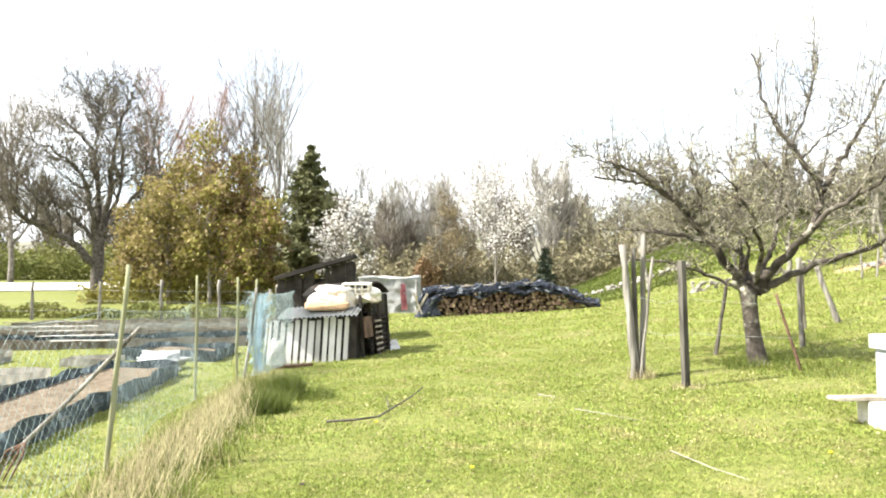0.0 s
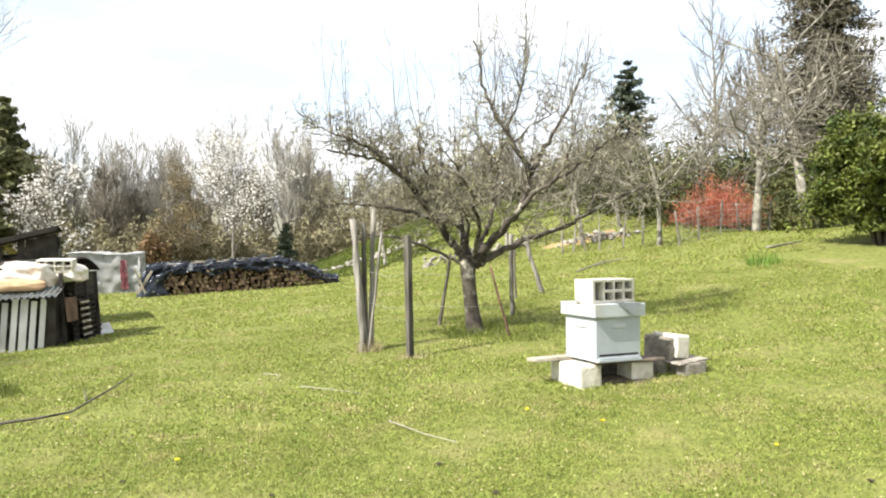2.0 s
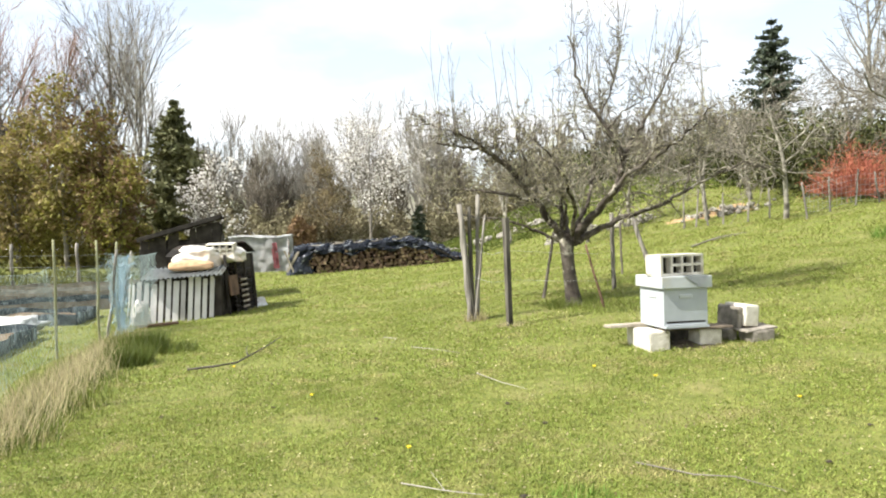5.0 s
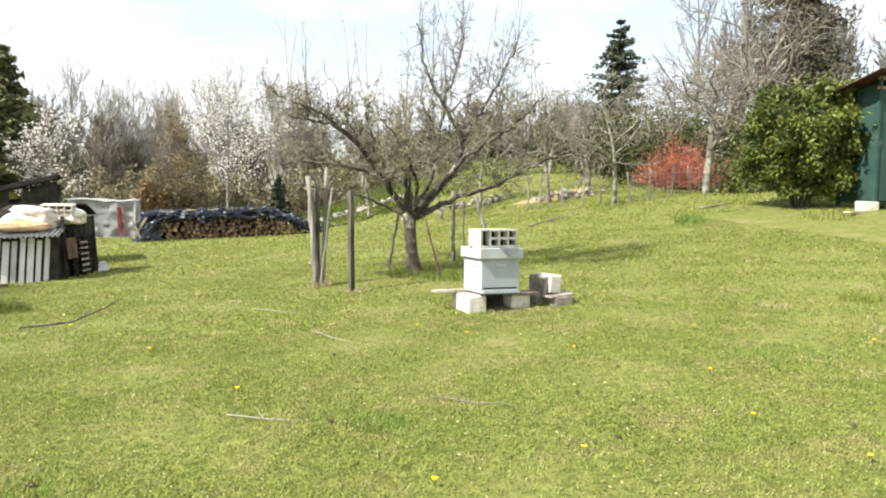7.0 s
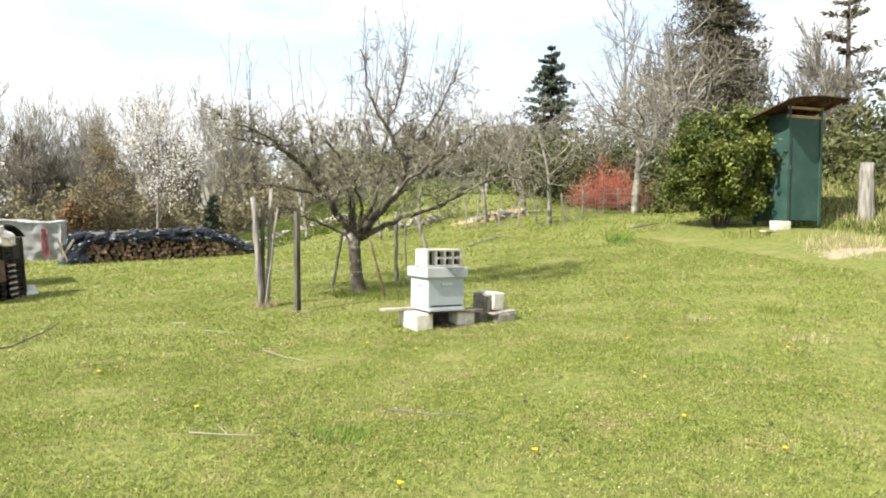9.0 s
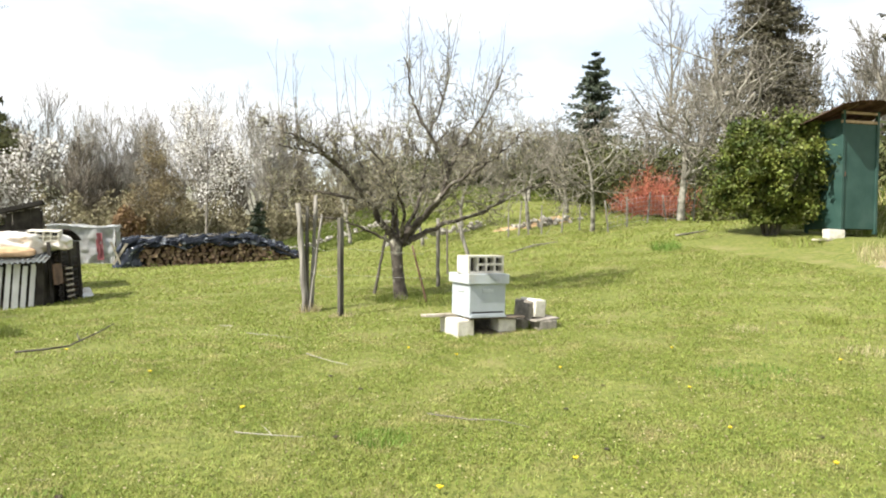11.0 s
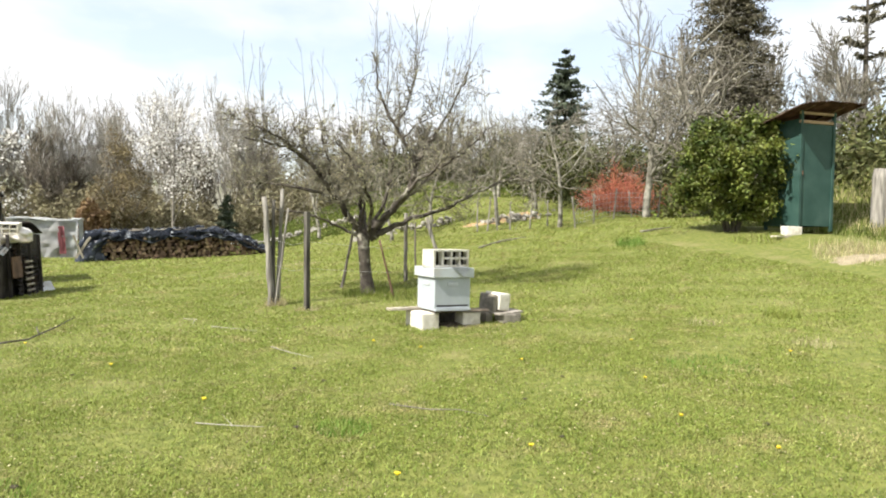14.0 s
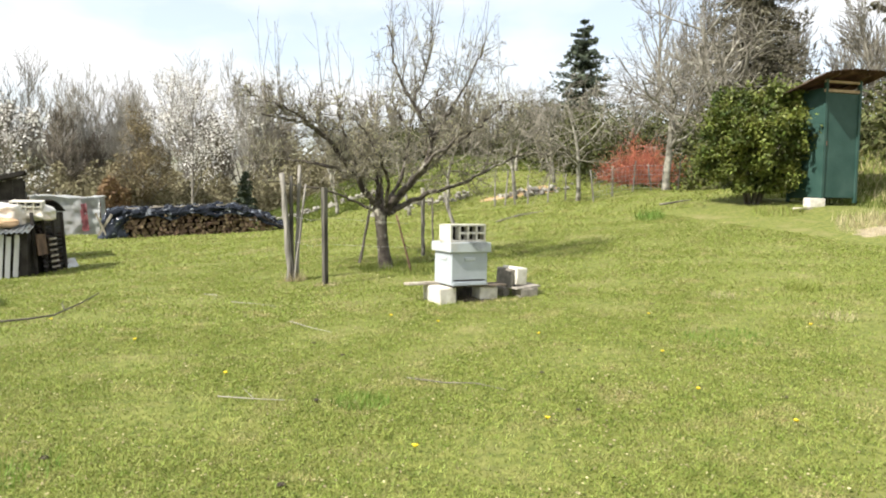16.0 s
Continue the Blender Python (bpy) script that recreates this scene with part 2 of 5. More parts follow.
M_palewood = mat("pale_board", (0.36, 0.345, 0.31), (0.58, 0.56, 0.51), 7, 0.9, 0.6, 40, stain=(0.26, 0.245, 0.21), stain_scale=3)
M_edging = mat("dark_bed_edging", (0.035, 0.05, 0.062), (0.10, 0.13, 0.155), 5, 0.5, 0.4, 14, stain=(0.34, 0.40, 0.44), stain_scale=6)
M_fleece = mat("pale_tarpaulin", (0.44, 0.455, 0.46), (0.58, 0.59, 0.58), 4, 0.6, 0.5, 8, stain=(0.36, 0.35, 0.34), stain_scale=2)
M_redcloth = mat("dark_red_cloth", (0.22, 0.07, 0.08), (0.32, 0.12, 0.13), 5, 0.8, 0.3, 20)
M_log = mat("firewood_bark", (0.07, 0.052, 0.038), (0.17, 0.13, 0.10), 14, 0.95, 0.8, 40, obrand=0.4)
M_logend = mat("firewood_cut", (0.12, 0.078, 0.05), (0.25, 0.175, 0.115), 12, 0.9, 0.3, 60, obrand=0.45)
M_green = mat("dark_green_paint", (0.020, 0.054, 0.045), (0.036, 0.078, 0.065), 2.2, 0.6, 0.15, 20, stain=(0.062, 0.105, 0.092), stain_scale=1.6, stain_lo=0.55, stain_hi=0.8)
M_roofbrown = mat("rusty_roof_sheet", (0.07, 0.042, 0.030), (0.16, 0.10, 0.07), 5, 0.8, 0.4, 20)
M_bareplank = mat("bare_timber", (0.30, 0.21, 0.135), (0.45, 0.33, 0.22), 8, 0.85, 0.3, 30)
M_stone = mat("field_stone", (0.19, 0.18, 0.155), (0.37, 0.35, 0.31), 9, 0.95, 0.9, 20, obrand=0.3)
M_earth = mat("red_earth", (0.30, 0.19, 0.10), (0.42, 0.29, 0.16), 3, 0.95, 0.9, 10)


# ---------------------------------------------------------------- mesh helpers
def sm(a, b, v):
    t = np.clip((v - a) / (b - a), 0, 1)
    return t * t * (3 - 2 * t)


def height(x, y):
    """The lie of the land."""
    x, y = np.asarray(x, float), np.asarray(y, float)
    xc = np.clip(x, -4.5, 12.0)
    yc = 12.5 - np.log1p(np.exp(-(y - 12.5) / 1.2)) * 1.2
    yc = np.clip(yc, -6, 12.5)
    far = 1 - 0.45 * sm(12, 24, y) * (1 - sm(3, 8, x))
    z = -0.006 - 0.0015 * xc + 0.0093 * yc + 0.0039 * xc * xc + 0.0077 * xc * yc * far
    z = z + 2.4 * sm(15, 36, y) * sm(1.5, 15, x)
    z = z + 0.004 * np.clip(y - 14, 0, 120) + 0.011 * np.clip(y - 16, 0, 50) * (1 - sm(-14, -5, x)) + 0.8 * sm(44, 58, y) * (1 - sm(-18, -8, x))
    z = z + 1.9 * sm(12.7, 18.0, x) * (1 - sm(10, 15, y)) + 0.05 * np.clip(x - 18, 0, 60)
    z = z + 0.010 * np.sin(x * 1.6 + 0.7 * y) * np.sin(y * 0.9 - 0.4 * x) + 0.004 * np.sin(x * 4.3 + 1.1) * np.sin(y * 2.7)
    return z


def gz(x, y):
    return float(height(x, y))


def raw(name, verts, faces, material=None, parent=None, label="", smooth=False):
    """One mesh object from arrays of corners and faces."""
    me = bpy.data.meshes.new(name)
    verts = np.asarray(verts, dtype=np.float32)
    if isinstance(faces, np.ndarray):
        k = faces.shape[1]
        me.vertices.add(len(verts))
        me.vertices.foreach_set("co", verts.ravel())
        me.loops.add(faces.size)
        me.loops.foreach_set("vertex_index", faces.astype(np.int32).ravel())
        me.polygons.add(len(faces))
        me.polygons.foreach_set("loop_start", np.arange(0, faces.size, k, dtype=np.int32))
        me.update(calc_edges=True)
    else:
        me.from_pydata(verts.tolist(), [], faces)
    if smooth:
        me.polygons.foreach_set("use_smooth", np.ones(len(me.polygons), dtype=bool))
    if material:
        me.materials.append(material)
    ob = new(name, me)
    if parent:
        ob.parent = parent
    if label:
        tagged(ob, label)
    return ob


def part(name, bm, material, parent=None, label="", smooth=False):
    me = bpy.data.meshes.new(name)
    bmesh.ops.recalc_face_normals(bm, faces=bm.faces)
    bm.to_mesh(me)
    bm.free()
    if smooth:
        me.polygons.foreach_set("use_smooth", np.ones(len(me.polygons), dtype=bool))
    me.materials.append(material)
    ob = new(name, me)
    if parent:
        ob.parent = parent
    if label:
        tagged(ob, label)
    return ob


def empty(name, m, label, category, group="", kind=""):
    ob = new(name)
    ob.matrix_world = m
    ob.empty_display_size = 0.2
    return tagged(ob, label, category, group, kind)


def box(sx, sy, sz, m=None, bev=0.008, bm=None, wob=0.0):
    """A box with bevelled edges, its base centre at the origin, moved by m; added to bm where one is given."""
    b = bmesh.new()
    bmesh.ops.create_cube(b, size=1.0)
    for v in b.verts:
        v.co = Vector((v.co.x * sx, v.co.y * sy, (v.co.z + 0.5) * sz))
        if wob:
            v.co += Vector((random.uniform(-wob, wob), random.uniform(-wob, wob), random.uniform(-wob, wob)))
    if bev:
        bmesh.ops.bevel(b, geom=list(b.edges), offset=bev, segments=2, affect="EDGES", profile=0.6)
    if m is not None:
        bmesh.ops.transform(b, matrix=m, verts=b.verts)
    if bm is None:
        return b
    me = bpy.data.meshes.new("tmp")
    b.to_mesh(me)
    b.free()
    bm.from_mesh(me)
    bpy.data.meshes.remove(me)
    return bm


class Tubes:
    """Gathers tapered tubes along lines into one mesh."""

    def __init__(self):
        self.v, self.f, self.n = [], [], 0

    def add(self, pts, radii, sides=5):
        pts = np.asarray(pts, float)
        k = len(pts)
        d = np.gradient(pts, axis=0)
        d /= np.linalg.norm(d, axis=1)[:, None] + 1e-9
        ref = np.array([0.0, 0.0, 1.0]) if abs(d[0, 2]) < 0.8 else np.array([1.0, 0.0, 0.0])
        u = np.cross(d, ref)
        u /= np.linalg.norm(u, axis=1)[:, None] + 1e-9
        w = np.cross(d, u)
        a = np.arange(sides) * (2 * np.pi / sides)
        r = np.asarray(radii, float)[:, None, None]
        ring = pts[:, None, :] + r * (np.cos(a)[None, :, None] * u[:, None, :] + np.sin(a)[None, :, None] * w[:, None, :])
        self.v.append(ring.reshape(-1, 3))
        i = np.arange(k - 1)[:, None] * sides
        j = np.arange(sides)[None, :]
        j2 = (j + 1) % sides
        q = np.stack([i + j, i + j2, i + sides + j2, i + sides + j], -1).reshape(-1, 4) + self.n
        self.f.append(q)
        self.n += k * sides

    def ob(self, name, material, parent=None, label=""):
        return raw(name, np.concatenate(self.v), np.concatenate(self.f), material, parent, label, smooth=True)


def quads(centres, size, rng, flat=0.0, aspect=1.6, jitter=0.35):
    """Small leaf-like quads, folded at random ways: corners and faces."""
    n = len(centres)
    a = rng.normal(size=(n, 3))
    a[:, 2] *= 1 - flat
    a /= np.linalg.norm(a, axis=1)[:, None] + 1e-9
    b = np.cross(a, rng.normal(size=(n, 3)))
    b /= np.linalg.norm(b, axis=1)[:, None] + 1e-9
    s = (size * (1 + jitter * rng.uniform(-1, 1, n)))[:, None]
    u, v = a * s * aspect * 0.5, b * s * 0.5
    vs = np.stack([centres - u, centres + v * 0.9, centres + u, centres - v * 0.9], 1).reshape(-1, 3)
    return vs, np.arange(4 * n).reshape(-1, 4)


def leaves(name, centres, size, rng, material, parent=None, label="", flat=0.0, aspect=1.6):
    v, f = quads(np.asarray(centres), size, rng, flat, aspect)
    return raw(name, v, f, material, parent, label)


def unit(v):
    return v / (np.linalg.norm(v) + 1e-9)


def grow(tubes, ends, p, d, length, r, level, rng, opt):
    """A branch and its side branches. tubes: one Tubes for limbs, one for twigs. ends gathers places for leaves."""
    k = 7 if level == 0 else (5 if level == 1 else 4)
    pts, rad, q, dd = [p], [r], np.array(p, float), unit(np.array(d, float))
    tip = opt["tip"] if level >= opt["depth"] else (0.16 if level == 0 else 0.45)
    for i in range(1, k):
        dd = unit(dd + rng.normal(size=3) * opt["bend"] * (0.35 if level == 0 and opt["depth"] > 2 else 1.0) + np.array([0, 0, opt["up"]]))
        q = q + dd * length / (k - 1)
        pts.append(q)
        rad.append(max(r * (1 - (1 - tip) * i / (k - 1)), opt["min"]))
    tubes[0 if level < opt["thick"] else 1].add(pts, rad, 6 if level == 0 else (5 if level == 1 else 3))
    pts = np.array(pts)
    if level >= opt["depth"]:
        for i in range(1, k):
            ends.append(pts[i])
        return
    n = opt["kids"][level]
    for c in range(n):
        s = opt["start"][level] + (1 - opt["start"][level]) * (c + rng.uniform(0.1, 0.9)) / n
        x = s * (k - 1)
        i = min(int(x), k - 2)
        at = pts[i] + (pts[i + 1] - pts[i]) * (x - i)
        axis = unit(pts[i + 1] - pts[i])
        side = rng.normal(size=3)
        side = unit(side - axis * (side @ axis))
        ang = radians(rng.uniform(*opt["angle"]))
        nd = axis * math.cos(ang) + side * math.sin(ang)
        grow(tubes, ends, at, nd, length * rng.uniform(*opt["ratio"]) * (1.15 - 0.5 * s), rad[i] * opt["shrink"], level + 1, rng, opt)


BARE = dict(depth=3, kids=(9, 6, 5), start=(0.3, 0.2, 0.15), angle=(25, 60), ratio=(0.42, 0.62), shrink=0.5, bend=0.13, up=0.05, tip=0.3, min=0.006, thick=2)


def opts(**kw):
    o = dict(BARE)
    o.update(kw)
    return o


def bare_tree(name, x, y, h, r, seed, label, bark, twig, lean=(0, 0), group="", dz=-0.15, category="tree", **kw):
    rng = np.random.default_rng(seed)
    ob = empty(name, pose(x, y, gz(x, y) + dz), label, category, group)
    limb, fine, ends = Tubes(), Tubes(), []
    o = opts(**kw)
    grow((limb, fine), ends, np.zeros(3), (lean[0], lean[1], 1), h, r, 0, rng, o)
    limb.ob("trunk", bark, ob)
    if fine.n:
        fine.ob("crown", twig, ob)
    return ob, np.array(ends), rng


def blob_points(n, c, rad, rng, clumps, clump_r, shell=0.55):
    """Leaf places gathered in clumps that fill an uneven egg-shaped crown."""
    d = rng.normal(size=(clumps, 3))
    d /= np.linalg.norm(d, axis=1)[:, None]
    d *= (shell + (1 - shell) * rng.uniform(0, 1, clumps) ** 0.6)[:, None]
    d *= (0.70 + 0.42 * rng.uniform(size=clumps))[:, None]
    cc = np.array(c) + d * np.array(rad)
    idx = rng.integers(0, clumps, n)
    return cc[idx] + rng.normal(size=(n, 3)) * clump_r


def leafy_tree(name, x, y, h, w, seed, label, leaf, size, n, bark=None, group="", trunk_r=0.12, low=0.15, clumps=60, second=None, category="tree", clump_r=None):
    rng = np.random.default_rng(seed)
    ob = empty(name, pose(x, y, gz(x, y) - 0.1), label, category, group)
    limb, fine, ends = Tubes(), Tubes(), []
    grow((limb, limb), ends, np.zeros(3), (0, 0, 1), h * 0.92, trunk_r, 0, rng, opts(depth=3, kids=(14, 6, 4), min=0.008, ratio=(0.3, 0.5), angle=(25, 60), start=(0.1, 0.15, 0.1)))
    limb.ob("trunk", bark or M_barkG, ob)
    c = (0, 0, h * (0.42 + low / 2))
    pts = blob_points(n // 2, c, (w / 2, w / 2, h * (0.42 - low / 2)), rng, clumps, clump_r or w * 0.055)
    tips = np.array(ends)[rng.integers(0, len(ends), n - n // 2)]
    pts = np.concatenate([pts, tips + rng.normal(size=tips.shape) * w * 0.05])
    pts[:, 2] = np.maximum(pts[:, 2], 0.15)
    if second:
        k = rng.uniform(size=n) < 0.35
        leaves("crown", pts[~k], size, rng, leaf, ob)
        leaves("crown", pts[k], size, rng, second, ob)
    else:
        leaves("crown", pts, size, rng, leaf, ob)
    return ob


def conifer(name, x, y, h, w, seed, label, needle, tiers=26, per=11, size=0.16, n_leaf=46, ragged=0.25, droop=-0.25, top=0.0):
    rng = np.random.default_rng(seed)
    ob = empty(name, pose(x, y, gz(x, y) - 0.1), label, "conifer")
    stem, pts = Tubes(), []
    stem.add([(0, 0, 0), (0.05, 0, h * 0.5), (0, 0, h)], [h * 0.017, h * 0.010, 0.02], 7)
    for i in range(tiers):
        t = 0.08 + 0.92 * (i + rng.uniform(-0.3, 0.3)) / tiers
        L = w / 2 * max(1 - t, 0.0) ** 0.85 + 0.05
        for j in range(per):
            a = rng.uniform(0, 2 * np.pi)
            ll = L * rng.uniform(1 - ragged * 1.6, 1 + ragged * 0.5)
            p0 = np.array([0, 0, h * t])
            p1 = p0 + ll * np.array([math.cos(a), math.sin(a), droop + 0.5 * t])
            stem.add([p0, (p0 + p1) / 2 + (0, 0, ll * 0.06), p1], [0.03, 0.02, 0.008], 3)
            s = rng.uniform(0.15, 1, n_leaf)[:, None]
            q = p0 + (p1 - p0) * s + rng.normal(size=(n_leaf, 3)) * np.array([0.13, 0.13, 0.07]) * ll * 0.75
            pts.append(q)
    stem.ob("trunk", M_barkD, ob)
    leaves("crown", np.concatenate(pts), size, rng, needle, ob, flat=0.3, aspect=2.4)
    return ob


# ---------------------------------------------------------------- the ground
def axis_steps(lo, hi, fine_lo, fine_hi, step, growth):
    s = list(np.arange(fine_lo, fine_hi + 1e-6, step))
    d = step
    while s[-1] < hi:
        d *= growth
        s.append(s[-1] + d)
    d = step
    while s[0] > lo:
        d *= growth
        s.insert(0, s[0] - d)
    return np.array(s)


gx = axis_steps(-900, 900, -8, 18, 0.22, 1.09)
gy = axis_steps(-300, 1400, -4, 30, 0.25, 1.09)
GX, GY = np.meshgrid(gx, gy)
GZ = height(GX, GY)
gi = np.arange((len(gy) - 1) * len(gx)).reshape(len(gy) - 1, len(gx))[:, :-1].ravel()
gf = np.stack([gi, gi + 1, gi + 1 + len(gx), gi + len(gx)], 1)
ground = raw("ground", np.stack([GX.ravel(), GY.ravel(), GZ.ravel()], 1), gf, M_ground, smooth=True)
tagged(ground, "short sunlit meadow grass rising gently towards the orchard", "ground", kind="structure")


def strip(name, line, width, material, lift, label, category):
    """A flat band laid along a line on the ground."""
    line = np.array(line, float)
    t = np.linspace(0, 1, 60)
    seg = np.linspace(0, 1, len(line))
    c = np.stack([np.interp(t, seg, line[:, 0]), np.interp(t, seg, line[:, 1])], 1)
    d = np.gradient(c, axis=0)
    d /= np.linalg.norm(d, axis=1)[:, None]
    nrm = np.stack([-d[:, 1], d[:, 0]], 1)
    rows = []
    for k in (-1, -0.5, 0, 0.5, 1):
        p = c + nrm * width / 2 * k
        rows.append(np.stack([p[:, 0], p[:, 1], height(p[:, 0], p[:, 1]) + lift], 1))
    v = np.stack(rows, 1).reshape(-1, 3)
    i = (np.arange(59)[:, None] * 5 + np.arange(4)[None, :]).ravel()
    return tagged(raw(name, v, np.stack([i, i + 1, i + 6, i + 5], 1), material, smooth=True), label, category, kind="structure")


strip("road", [(-150, 62), (-70, 52), (-40, 50), (-24, 52), (-12, 60)], 6.0, M_road, 0.10, "pale gravel track crossing the field", "road")

# a wooded hillside closes the distance all round
hv, hf = [], []
hang = np.linspace(0, 2 * np.pi, 181)
for k, (rad, zz) in enumerate(((150, -3), (190, 9), (260, 17), (420, 26), (800, 30))):
    for a in hang:
        bumpy = 1 + 0.25 * math.sin(a * 5 + k) + 0.12 * math.sin(a * 13 + 2 * k)
        hv.append((rad * math.sin(a), rad * math.cos(a), zz * bumpy if zz > 0 else zz))
for k in range(4):
    for j in range(180):
        hf.append((k * 181 + j, k * 181 + j + 1, (k + 1) * 181 + j + 1, (k + 1) * 181 + j))
tagged(raw("backdrop", hv, np.array(hf), M_far, smooth=True), "distant brown-green wooded hillside under the sky", "hill", kind="structure")

# ---------------------------------------------------------------- trees: the old apple tree in the middle
VIEW = radians(-18.7)


def smooth_line(pts, rng, waver, per=4):
    """A line through the given places, rounded off and wavering a little."""
    pts = np.array(pts, float)
    t = np.linspace(0, len(pts) - 1, per * len(pts))
    q = np.stack([np.interp(t, np.arange(len(pts)), pts[:, k]) for k in range(3)], 1)
    for _ in range(2):
        q[1:-1] = (q[:-2] + 2 * q[1:-1] + q[2:]) / 4
    q[2:] += rng.normal(size=(len(t) - 2, 3)) * waver
    return q


def apple_tree():
    rng = np.random.default_rng(11)
    x, y = 2.75, 7.50
    ob = empty("apple_tree", pose(x, y, gz(x, y) - 0.03, 0, 0, math.degrees(VIEW)), "old bare apple tree with lichen-grey spreading limbs and upright shoots", "tree")
    fine, ends, trunk = Tubes(), [], Tubes()
    trunk.add([(0.05, 0, -0.06), (0.03, 0, 0.05), (0.0, 0, 0.26), (-0.03, 0.0, 0.52), (-0.05, 0.0, 0.76), (-0.05, 0, 0.90), (-0.05, 0, 1.0)], [0.165, 0.118, 0.095, 0.086, 0.090, 0.105, 0.06], 12)
    # line, thickness, how many spurs, how many upright shoots
    arms = [
        ([(-0.07, 0, 0.86), (-0.14, -0.03, 1.02), (-0.24, -0.08, 1.16), (-0.42, -0.16, 1.44), (-0.68, -0.25, 1.75), (-0.90, -0.32, 2.02), (-1.14, -0.4, 2.16), (-1.40, -0.46, 2.19), (-1.72, -0.5, 2.26)], 0.078, 3.0, 0.4),
        ([(-0.10, 0.0, 0.88), (-0.30, -0.12, 0.98), (-0.56, -0.25, 1.10), (-0.86, -0.36, 1.22), (-1.40, -0.5, 1.27), (-1.66, -0.52, 1.36), (-1.80, -0.5, 1.52)], 0.032, 1.0, 0.1),
        ([(-0.10, 0.05, 0.98), (-0.12, 0.16, 1.30), (-0.14, 0.25, 1.62), (-0.17, 0.30, 1.95), (-0.17, 0.35, 2.3), (-0.22, 0.4, 2.7)], 0.040, 1.0, 0.5),
        ([(-0.12, 0.02, 1.0), (-0.02, -0.2, 1.36), (-0.13, -0.32, 1.60), (-0.30, -0.4, 1.72), (-0.36, -0.45, 1.92)], 0.030, 1.2, 0.2),
        ([(0.0, 0.05, 0.94), (0.16, 0.22, 1.25), (0.26, 0.32, 1.52), (0.30, 0.38, 1.8), (0.34, 0.42, 2.18), (0.42, 0.46, 2.55), (0.44, 0.5, 3.0)], 0.048, 1.0, 0.9),
        ([(0.05, 0, 0.90), (0.18, -0.05, 1.10), (0.36, -0.1, 1.28), (0.57, -0.15, 1.50), (0.69, -0.18, 1.78), (0.73, -0.2, 2.04), (0.50, -0.24, 2.34), (0.32, -0.26, 2.66), (0.16, -0.28, 2.95), (0.12, -0.3, 3.3), (0.06, -0.3, 3.6)], 0.074, 0.8, 0.75),
        ([(0.72, -0.2, 1.98), (0.90, -0.1, 2.30), (1.06, 0.0, 2.55), (1.22, 0.05, 2.85), (1.36, 0.1, 3.18), (1.52, 0.1, 3.34)], 0.042, 0.9, 1.0),
        ([(0.36, -0.1, 1.28), (0.70, -0.28, 1.70), (1.0, -0.38, 1.88), (1.34, -0.45, 2.1), (1.62, -0.5, 2.32), (1.80, -0.52, 2.56)], 0.044, 1.2, 0.8),
        ([(0.04, 0.02, 0.86), (0.20, 0.06, 0.96), (0.42, 0.1, 1.07), (0.76, 0.2, 1.22), (1.22, 0.30, 1.36), (1.50, 0.34, 1.52), (1.76, 0.38, 1.68), (2.28, 0.45, 1.90), (2.55, 0.48, 1.80)], 0.062, 0.8, 0.25),
        ([(1.50, 0.34, 1.52), (1.62, 0.5, 1.85), (1.78, 0.6, 2.2), (2.0, 0.7, 2.55)], 0.026, 1.2, 0.5),
        ([(-0.03, 0.05, 0.98), (-0.10, 0.4, 1.3), (-0.5, 0.9, 1.62), (-0.9, 1.3, 1.82), (-1.3, 1.6, 1.95)], 0.042, 1.8, 0.4),
        ([(-0.42, -0.16, 1.44), (-0.8, 0.05, 1.56), (-1.2, 0.2, 1.62), (-1.6, 0.35, 1.70), (-1.95, 0.4, 1.66), (-2.2, 0.45, 1.62)], 0.036, 2.0, 0.3),
        ([(-0.68, -0.25, 1.75), (-0.86, -0.1, 2.05), (-1.0, 0.0, 2.3), (-1.2, 0.1, 2.62)], 0.032, 2.0, 0.3),
        ([(-0.90, -0.32, 2.02), (-1.25, -0.6, 2.3), (-1.55, -0.7, 2.42), (-1.85, -0.75, 2.50)], 0.028, 2.0, 0.3),
        ([(-0.55, -0.2, 1.6), (-0.52, -0.45, 1.95), (-0.62, -0.6, 2.25), (-0.60, -0.65, 2.5)], 0.028, 1.8, 0.3),
        ([(0.34, 0.42, 2.18), (0.10, 0.5, 2.5), (-0.02, 0.5, 2.9)], 0.024, 0.8, 0.4),
        ([(0.98, -0.38, 1.86), (1.15, -0.6, 2.15), (1.2, -0.7, 2.5)], 0.026, 1.2, 0.5),
        ([(0.50, -0.24, 2.34), (0.72, -0.3, 2.55), (0.98, -0.32, 2.66), (1.1, -0.3, 2.78)], 0.020, 0.9, 0.3),
        ([(0.42, -0.25, 2.5), (0.58, -0.2, 2.85), (0.66, -0.15, 3.2), (0.70, -0.1, 3.9)], 0.018, 0.8, 1.0),
        ([(0.02, -0.03, 0.96), (0.10, -0.4, 1.3), (0.02, -0.8, 1.62), (-0.1, -1.15, 1.9), (-0.3, -1.4, 2.1)], 0.040, 1.6, 0.3),
        ([(0.12, 0.05, 0.96), (0.45, 0.6, 1.4), (0.8, 1.0, 1.8), (1.2, 1.3, 2.1)], 0.042, 1.4, 0.4),
    ]
    spur = opts(depth=2, kids=(4, 3), start=(0.15, 0.2), angle=(35, 80), ratio=(0.35, 0.6), shrink=0.62, bend=0.28, up=0.06, tip=0.45, min=0.0030, thick=0)
    shoot = opts(depth=1, kids=(4,), start=(0.15,), angle=(18, 45), ratio=(0.15, 0.35), shrink=0.6, bend=0.07, up=0.14, tip=0.3, min=0.0021, thick=0)
